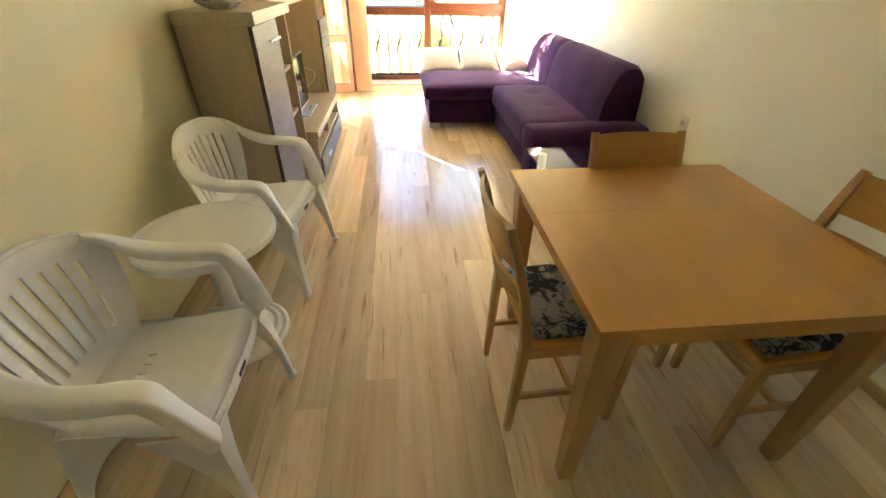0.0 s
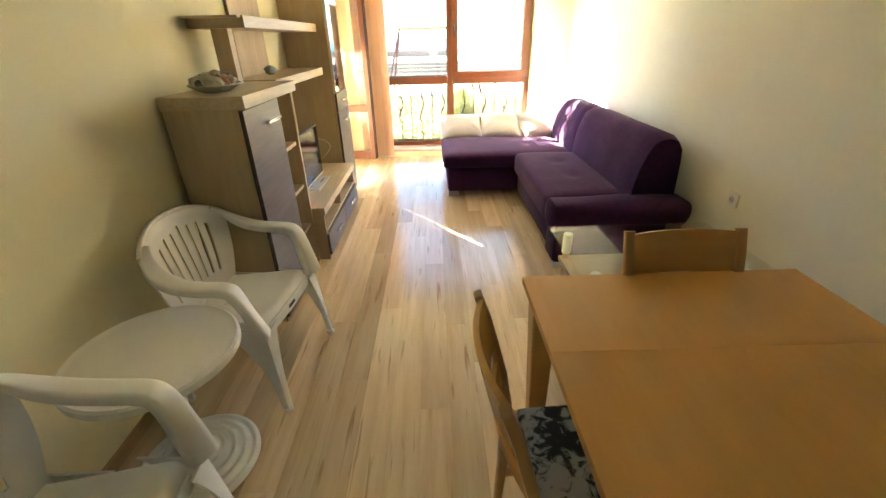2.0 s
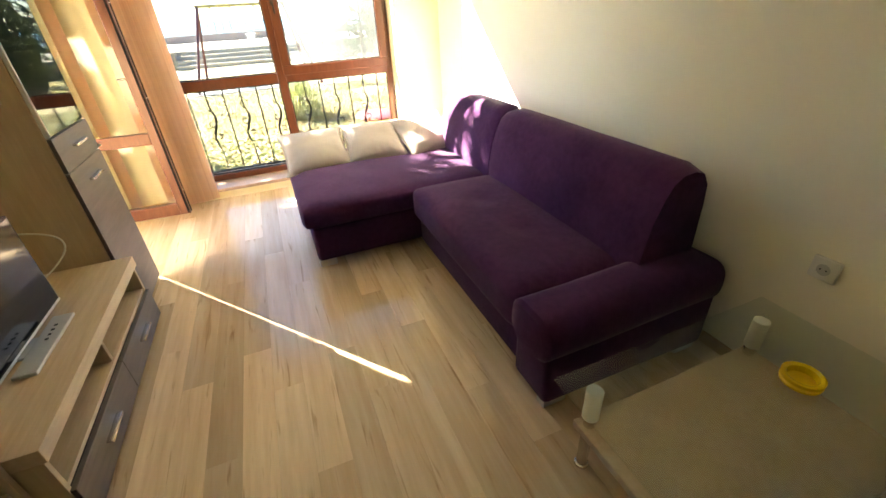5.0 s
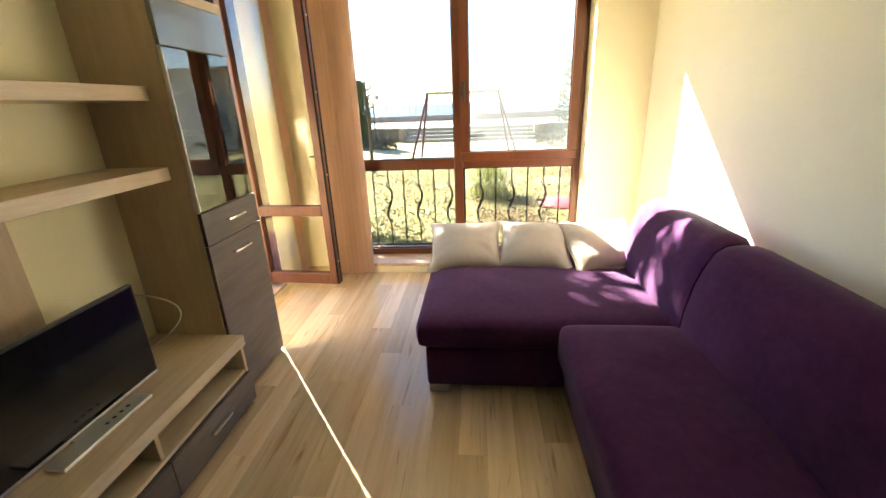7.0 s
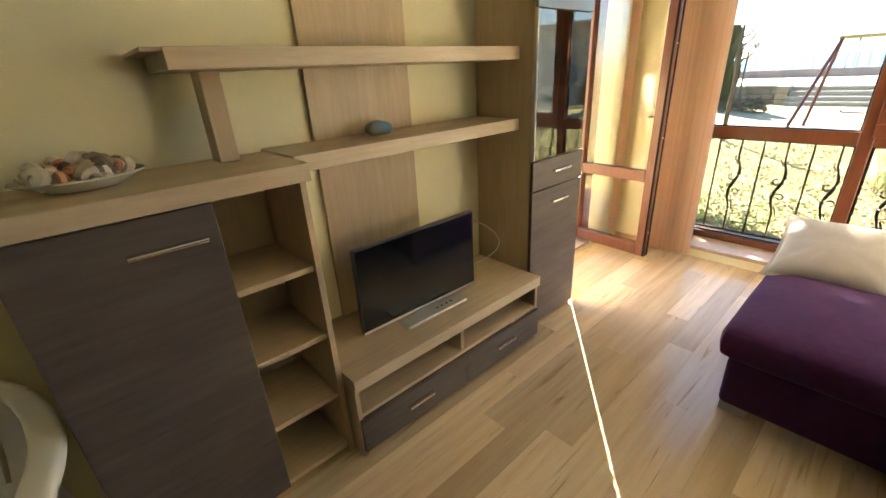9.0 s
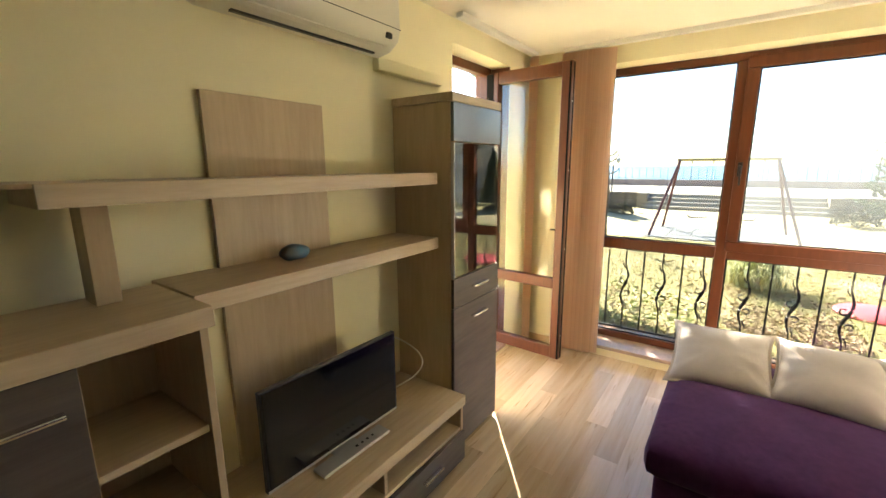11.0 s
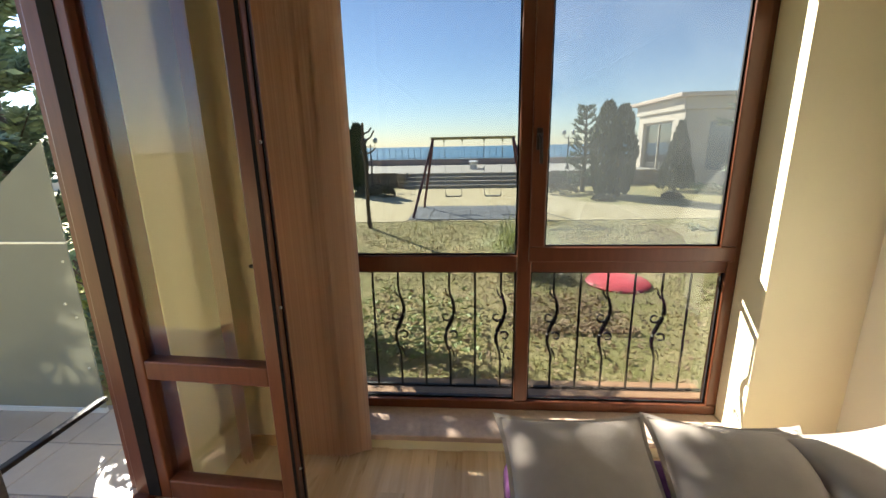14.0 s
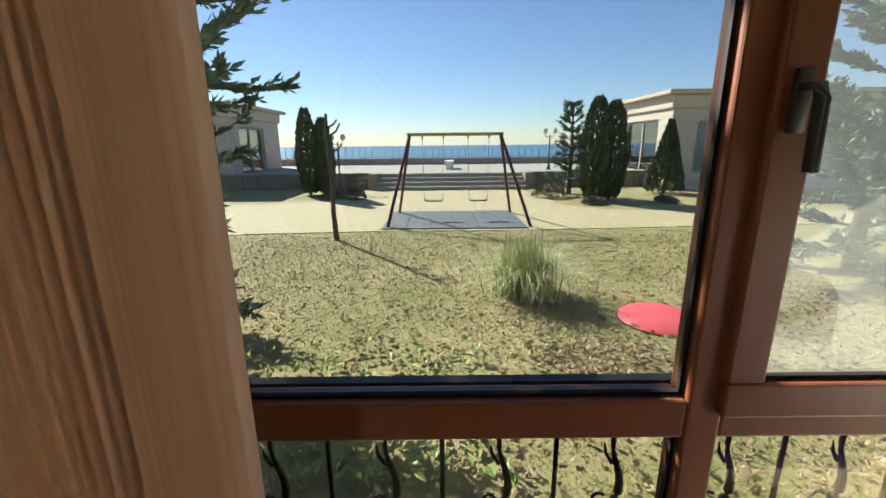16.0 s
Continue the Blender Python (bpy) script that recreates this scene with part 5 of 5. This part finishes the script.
def shrub(x, y, r, h, seed, mat, label, n=900, name="shrub", leaf=0.07):
    rnd = random.Random(seed)
    th = thing(name, label, "shrub", pose(x, y, GZ0))
    stems, bm = bmesh.new(), bmesh.new()
    for _ in range(14):
        a = rnd.uniform(0, 6.283)
        sweep([(0, 0, 0), (r * 0.5 * math.cos(a), r * 0.5 * math.sin(a), h * 0.5), (r * 0.9 * math.cos(a), r * 0.9 * math.sin(a), h * rnd.uniform(0.5, 1))], ring(0.008, 5), stems)
    for _ in range(n):
        a, q = rnd.uniform(0, 6.283), rnd.random() ** 0.5
        rr = r * q * (0.8 + 0.3 * noise.noise(Vector((a, seed, q))))
        p = Vector((rr * math.cos(a), rr * math.sin(a), h * (1 - q * q) ** 0.5 * rnd.uniform(0.4, 1.0)))
        leaf_quads(bm, p, Vector((rnd.uniform(-1, 1), rnd.uniform(-1, 1), rnd.uniform(0, 1))), leaf * rnd.uniform(0.7, 1.4), leaf * 0.3, rnd)
    part("stems", stems, M_BARK, th)
    part("leaves", bm, mat, th)


shrub(-2.65, 18.5, 0.42, 0.42, 41, M_SHRUB, "dry grey shrub beside the path")
shrub(-3.4, 18.9, 0.45, 0.35, 42, M_SHRUB, "dry grey shrub beside the path")
shrub(3.3, 18.6, 0.62, 0.42, 43, M_SHRUB, "dry grey shrub at the lawn's edge")
shrub(4.1, 17.0, 0.35, 0.20, 44, M_SHRUB, "low dry shrub at the lawn's edge")
shrub(-3.5, 7.6, 0.55, 0.9, 46, M_IVY, "green leafy shrub beyond the balcony", 1600)
shrub(-2.2, 7.35, 0.5, 1.3, 47, M_CONIFER, "dense green shrub behind the balcony divider", 2200)
shrub(6.2, 17.3, 0.35, 0.18, 45, M_SHRUB, "low dry shrub at the lawn's edge")

tg = thing("tuft_grass", "tall tuft of pale green ornamental grass", "grass", pose(0.90, 10.15, GZ0))
bm = bmesh.new()
rnd = random.Random(51)
for k in range(980):
    a, ln = rnd.uniform(0, 6.283), rnd.uniform(0.50, 0.86)
    lean = rnd.uniform(0.08, 0.55) if k < 520 else rnd.uniform(0.6, 1.15)
    b0 = Vector((rnd.gauss(0, 0.13), rnd.gauss(0, 0.13), 0))
    d = Vector((math.cos(a), math.sin(a), 0))
    s = Vector((-math.sin(a), math.cos(a), 0)) * 0.006
    pts = [b0 + d * lean * ln * (q ** 1.8) + Vector((0, 0, ln * (q - 0.62 * lean * q ** 3))) for q in (0, 0.35, 0.65, 0.88, 1.0)]
    prev = None
    for q, p in enumerate(pts):
        w = s * (1 - q / 4.4)
        cur = (bm.verts.new(p - w), bm.verts.new(p + w))
        if prev:
            bm.faces.new((prev[0], prev[1], cur[1], cur[0]))
        prev = cur
part("blades", bm, M_TUFT, tg)
solo("red_lid", lathe([(0, 0), (0.36, 0), (0.37, 0.02), (0.34, 0.045), (0.1, 0.06), (0, 0.06)], 32), M_REDLID, "round red plastic lid lying on the lawn", "lid", smooth=True, at=pose(2.02, 9.42, GZ0))

# lawn blades, dead leaves, low green plants
def scatter(name, mat, label, count, area, make, seed, category):
    rnd = random.Random(seed)
    verts, faces = [], []
    for _ in range(count):
        x, y = rnd.uniform(area[0], area[1]), area[2] + (area[3] - area[2]) * rnd.random() ** 1.5
        for quad in make(rnd, x, y):
            n0 = len(verts)
            verts.extend(quad)
            faces.append(tuple(range(n0, n0 + len(quad))))
    me = bpy.data.meshes.new(name)
    me.from_pydata(verts, [], faces)
    me.materials.append(mat)
    ob = new(name, me)
    return tagged(ob, label, category, kind="stuff")


def blade(rnd, x, y):
    a, h = rnd.uniform(0, 6.283), rnd.uniform(0.008, 0.022)
    w = 0.003 + 0.0004 * (y - 6.7)
    dx, dy = math.cos(a), math.sin(a)
    lx, ly = rnd.uniform(-0.025, 0.025), rnd.uniform(-0.025, 0.025)
    return [[(x - dx * w, y - dy * w, GZ0), (x + dx * w, y + dy * w, GZ0), (x + lx, y + ly, GZ0 + h)]]


def dead_leaf(rnd, x, y):
    a, r = rnd.uniform(0, 6.283), rnd.uniform(0.012, 0.03)
    z = GZ0 + rnd.uniform(0.015, 0.04)
    c, s = math.cos(a) * r, math.sin(a) * r
    t = rnd.uniform(-0.02, 0.02)
    return [[(x - c, y - s, z), (x + s * 0.5, y - c * 0.5, z + t), (x + c, y + s, z + 0.01), (x - s * 0.5, y + c * 0.5, z - t * 0.5)]]


def green_leaf(rnd, x, y):
    a, r = rnd.uniform(0, 6.283), rnd.uniform(0.02, 0.045)
    z = GZ0 + rnd.uniform(0.02, 0.14)
    c, s = math.cos(a) * r, math.sin(a) * r
    return [[(x - c, y - s, z), (x + s * 0.6, y - c * 0.6, z + 0.012), (x + c, y + s, z - 0.01), (x - s * 0.6, y + c * 0.6, z + 0.012)]]


scatter("lawn_grass", M_BLADE, "short dry lawn grass", 150000, (-4.5, 5.5, 6.95, 13.6), blade, 61, "grass")
scatter("fallen_leaves", M_LITTER, "dead leaves lying on the lawn", 9000, (-3.2, 4.2, 6.95, 13.0), dead_leaf, 62, "leaves")
scatter("dead_leaf_pile", M_LITTER, "patch of dead leaves and twigs on bare soil", 1500, (0.65, 1.75, 8.0, 9.0), dead_leaf, 63, "leaves")
scatter("ground_cover", M_IVY, "low leafy green plants below the window", 480, (-1.6, 0.35, 7.5, 8.9), green_leaf, 64, "plants")


# ---- pavilions ----
def pavilion(name, x0, x1, y0, y1, h, label, openings):
    th = thing(name, label, "building")
    z0 = GZ0
    sx = openings["x"]
    a, b, lo, hi = openings["side"]
    wall = bmesh.new()
    t = 0.3
    xa, xb = (sx, sx + t) if sx == x0 else (sx - t, sx)
    for lo_, hi_ in (((xa, y0, z0), (xb, a, h)), ((xa, b, z0), (xb, y1, h)), ((xa, a, hi), (xb, b, h)), ((xa, a, z0), (xb, b, lo))):
        box(lo_, hi_, bm=wall)
    other = (x1 - t, x1) if sx == x0 else (x0, x0 + t)
    box((other[0], y0, z0), (other[1], y1, h), bm=wall)
    inner = (xb, other[0]) if sx == x0 else (other[1], xa)
    fa, fb, flo, fhi = openings["front"]
    for lo_, hi_ in (((inner[0], y0, z0), (fa, y0 + t, h)), ((fb, y0, z0), (inner[1], y0 + t, h)), ((fa, y0, fhi), (fb, y0 + t, h)), ((fa, y0, z0), (fb, y0 + t, flo))):
        box(lo_, hi_, bm=wall)
    box((inner[0], y1 - t, z0), (inner[1], y1, 0.6), bm=wall)
    box((inner[0], y1 - t, 2.35), (inner[1], y1, h), bm=wall)
    part("wall", wall, M_HOUSE, th)
    roof = part("roof", box((x0 - 0.35, y0 - 0.35, h), (x1 + 0.35, y1 + 0.35, h + 0.14), 0.02), M_ROOF, th, "flat roof with a brown edge")
    part("cornice", box((x0 - 0.10, y0 - 0.10, h - 0.42), (x1 + 0.10, y1 + 0.10, h - 0.002), 0.02), M_HOUSE, th)
    w1 = part("window", box((xa + 0.12, a, lo), (xa + 0.14, b, hi)), M_GLASS, th, "large glazed opening")
    fr = bmesh.new()
    for q in (a, (a + b) / 2 - 0.04, b - 0.08):
        box((xa + 0.09, q, lo), (xa + 0.17, q + 0.08, hi), bm=fr)
    box((xa + 0.091, a + 0.08, hi - 0.1), (xa + 0.169, b - 0.08, hi), bm=fr)
    part("window_frame", fr, M_STEP, w1)
    w2 = part("window", box((fa, y0 + 0.12, flo), (fb, y0 + 0.14, fhi)), M_HOUSEGLASS, th, "glazed window")
    fr = bmesh.new()
    for q in (fa, (fa + fb) / 2, fb - 0.08):
        box((q, y0 + 0.09, flo), (q + 0.08, y0 + 0.17, fhi), bm=fr)
    part("window_frame", fr, M_STEP, w2)
    return th


pavilion("seaside_pavilion", 7.75, 15.0, 20.3, 24.4, 3.02, "low cream seaside pavilion with a flat roof", {"x": 7.75, "side": (21.2, 23.9, 0.35, 2.3), "front": (8.6, 10.4, 0.5, 2.2)})
pavilion("seaside_pavilion", -15.3, -8.2, 22.4, 27.4, 3.02, "low cream seaside pavilion half hidden by a tree", {"x": -8.2, "side": (23.2, 25.6, 0.35, 2.3), "front": (-11.2, -9.4, 0.5, 2.2)})

# ---- window railing and ledges ----
rl = thing("window_railing", "wrought iron railing with scrolled bars outside the window", "railing")
RY = 6.742
part("bottom_rail", box((WX0 - 0.02, RY - 0.008, 0.140), (WX1 + 0.02, RY + 0.008, 0.156)), M_IRON, rl)
part("top_rail", box((WX0 - 0.02, RY - 0.015, 0.930), (WX1 + 0.02, RY + 0.015, 0.944)), M_IRON, rl)
for x in (WX0 - 0.03, WX1 + 0.03):
    part("bracket", box((x - 0.02, 6.665, 0.16), (x + 0.02, RY + 0.012, 0.95), 0.003), M_IRON, rl)


def scroll(x):
    n = 26
    body = []
    for k in range(n + 1):
        f = k / n
        z = 0.75 - 0.41 * f
        body.append((x + 0.030 * math.sin(f * 2 * math.pi) * math.sin(f * math.pi) ** 0.6, RY, z))
    bm = sweep([(x, RY, 0.932), (x, RY, 0.75)], ring(0.0065, 7))
    sweep(body, ring(0.008, 7), bm, scales=[0.6 + 0.9 * math.sin(k / n * math.pi) for k in range(n + 1)])
    sweep([(x, RY, 0.34), (x, RY, 0.155)], ring(0.0065, 7), bm)
    for cx, cz, a0 in ((x - 0.020, 0.585, -35), (x + 0.022, 0.470, 145)):   # two curls and two leaf tips
        curl = []
        for k in range(15):
            a = radians(a0 - k / 14 * 280)
            r = 0.027 - 0.012 * k / 14
            curl.append((cx + r * math.cos(a), RY + 0.004, cz + r * math.sin(a)))
        sweep(curl, ring(0.006, 6), bm, scales=[1.1 - 0.5 * k / 14 for k in range(15)])
    sweep([(x, RY, 0.70), (x - 0.018, RY, 0.73), (x - 0.022, RY, 0.76)], ring(0.006, 6), bm, scales=[1, 0.8, 0.25])
    sweep([(x, RY, 0.40), (x + 0.018, RY, 0.365), (x + 0.024, RY, 0.33)], ring(0.006, 6), bm, scales=[1, 0.8, 0.25])
    return bm


for k in range(-4, 10):
    x = 0.146 + 0.1435 * k
    if not WX0 < x < WX1:
        continue
    if k % 2 == 0:
        part("scroll_bar", scroll(x), M_IRON, rl, "bar with an S scroll", True)
    else:
        part("bar", sweep([(x, RY, 0.155), (x, RY, 0.931)], ring(0.0065, 7)), M_IRON, rl, smooth=True)
solo("outer_ledge", box((WX0 - 0.05, 6.682, 0.05), (WX1 + 0.05, 6.90, 0.10), 0.006), M_TERRA, "terracotta ledge outside the window", "ledge", kind="structure")
wl = solo("plinth", box((XL - T, 6.681, GZ0), (XR + 0.2, 6.88, 0.05)), M_HOUSE, "rendered plinth under the window", "plinth", kind="structure")

# ---- balcony beyond the door ----
balc = solo("balcony_floor", box((-3.3, 4.3, GZ0), (XL - T, 6.68, -0.012)), M_HOUSE, "small tiled balcony floor", "balcony", kind="structure")
for i in range(6):
    for j in range(7):
        x0, y0 = -3.29 + i * 0.342, 4.31 + j * 0.338
        part("tile", box((x0 + 0.003, y0 + 0.003, -0.012), (x0 + 0.339, y0 + 0.335, 0.0), 0.002), M_TILE, balc)
# unseen slab over the balcony, added to end the sun streak on the floor
solo("sun_cut_slab", box((-2.50, 4.3, 2.62), (XL - T - 0.002, 6.68, 2.80)), M_HOUSE, "unseen slab added to cut off the sunbeam through the door", "ceiling", kind="structure")
br = thing("balcony_railing", "dark iron guard bar across the balcony door", "railing")
part("guard_bar", sweep([(-1.265, DY0, 0.525), (-1.265, DY1, 0.525)], rrect(0.03, 0.02, 0.005)), M_IRON, br)
# added post, set so that its edge trims the sun streak's width
part("sun_trim_post", box((XL - T - 0.065, 6.080, -0.012), (XL - T - 0.003, 6.13, 2.60), 0.004), M_FRAME, br, "brown post added beside the door to narrow the sunbeam")
M_FROST = material("frosted_panel", (0.26, 0.26, 0.22), 0.45, vary=0.06, scale=4, bump=0.05, bump_scale=80)
ft = M_FROST.node_tree
fl = ft.nodes.new("ShaderNodeBsdfTranslucent")
fl.inputs["Color"].default_value = (0.34, 0.34, 0.28, 1)
fm = ft.nodes.new("ShaderNodeMixShader")
fm.inputs["Fac"].default_value = 0.5
ft.links.new(ft.nodes["Principled BSDF"].outputs[0], fm.inputs[1])
ft.links.new(fl.outputs[0], fm.inputs[2])
ft.links.new(fm.outputs[0], ft.nodes["Material Output"].inputs["Surface"])
scr = thing("balcony_divider", "grey-green frosted balcony divider with a sloping top", "divider")
for zs in ([(-3.2, 0.03), (-1.93, 0.03), (-1.93, 1.052), (-3.2, 1.052)], [(-2.65, 1.058), (-1.93, 1.058), (-1.93, 1.59)]):
    bm = bmesh.new()
    lo = [bm.verts.new((x, 6.60, z)) for x, z in zs]
    hi = [bm.verts.new((x, 6.608, z)) for x, z in zs]
    bm.faces.new(lo), bm.faces.new(hi[::-1])
    for q in range(len(zs)):
        bm.faces.new((lo[q], hi[q], hi[(q + 1) % len(zs)], lo[(q + 1) % len(zs)]))
    part("panel", bm, M_FROST, scr)
part("seam_strip", box((-3.2, 6.594, 1.049), (-1.93, 6.614, 1.061), 0.001), M_STEEL, scr, "thin bright metal seam strip")
part("foot_rail", box((-3.2, 6.592, 0.0), (-1.93, 6.616, 0.032), 0.002), M_STEEL, scr, "low metal foot rail")
for x, z in ((-1.97, 0.62), (-2.02, 0.70), (-1.97, 0.30), (-1.97, 0.95)):
    part("bolt", lathe([(0, 0), (0.008, 0), (0.006, 0.006), (0, 0.006)], 10), M_STEEL, scr, "small steel bolt").matrix_local = pose(x, 6.5995, z, 90, 0, 0)

# ---- floor planks ----
def plank_mesh(length, width=0.128):
    bm = bmesh.new()
    b, w, l = 0.0004, width - 0.0003, length - 0.0003
    lo = [bm.verts.new(p) for p in ((0, 0, -0.008), (w, 0, -0.008), (w, l, -0.008), (0, l, -0.008))]
    mi = [bm.verts.new(p) for p in ((0, 0, -b), (w, 0, -b), (w, l, -b), (0, l, -b))]
    up = [bm.verts.new(p) for p in ((b, b, 0), (w - b, b, 0), (w - b, l - b, 0), (b, l - b, 0))]
    for a, c in ((lo, mi), (mi, up)):
        for k in range(4):
            bm.faces.new((a[k], a[(k + 1) % 4], c[(k + 1) % 4], c[k]))
    bm.faces.new(up)
    return finish(bm, "plank", M_PLANK)


plank_cache = {}
rnd = random.Random(3)
x = XL
row = 0
while x < XR - 0.001:
    w = min(0.128, XR - x)
    y = YB - (row * 0.47 + rnd.uniform(0, 0.3)) % 1.29
    while y < YW:
        y0, y1 = max(y, YB), min(y + 1.29, YW)
        if y1 - y0 > 0.02:
            key = (round(y1 - y0, 2) + 0.0001, round(w, 3))
            if key not in plank_cache:
                plank_cache[key] = plank_mesh(*key)
            ob = new("plank", plank_cache[key])
            ob.parent = floor
            ob.location = (x, y0, 0)
        y += 1.29
    x += 0.128
    row += 1
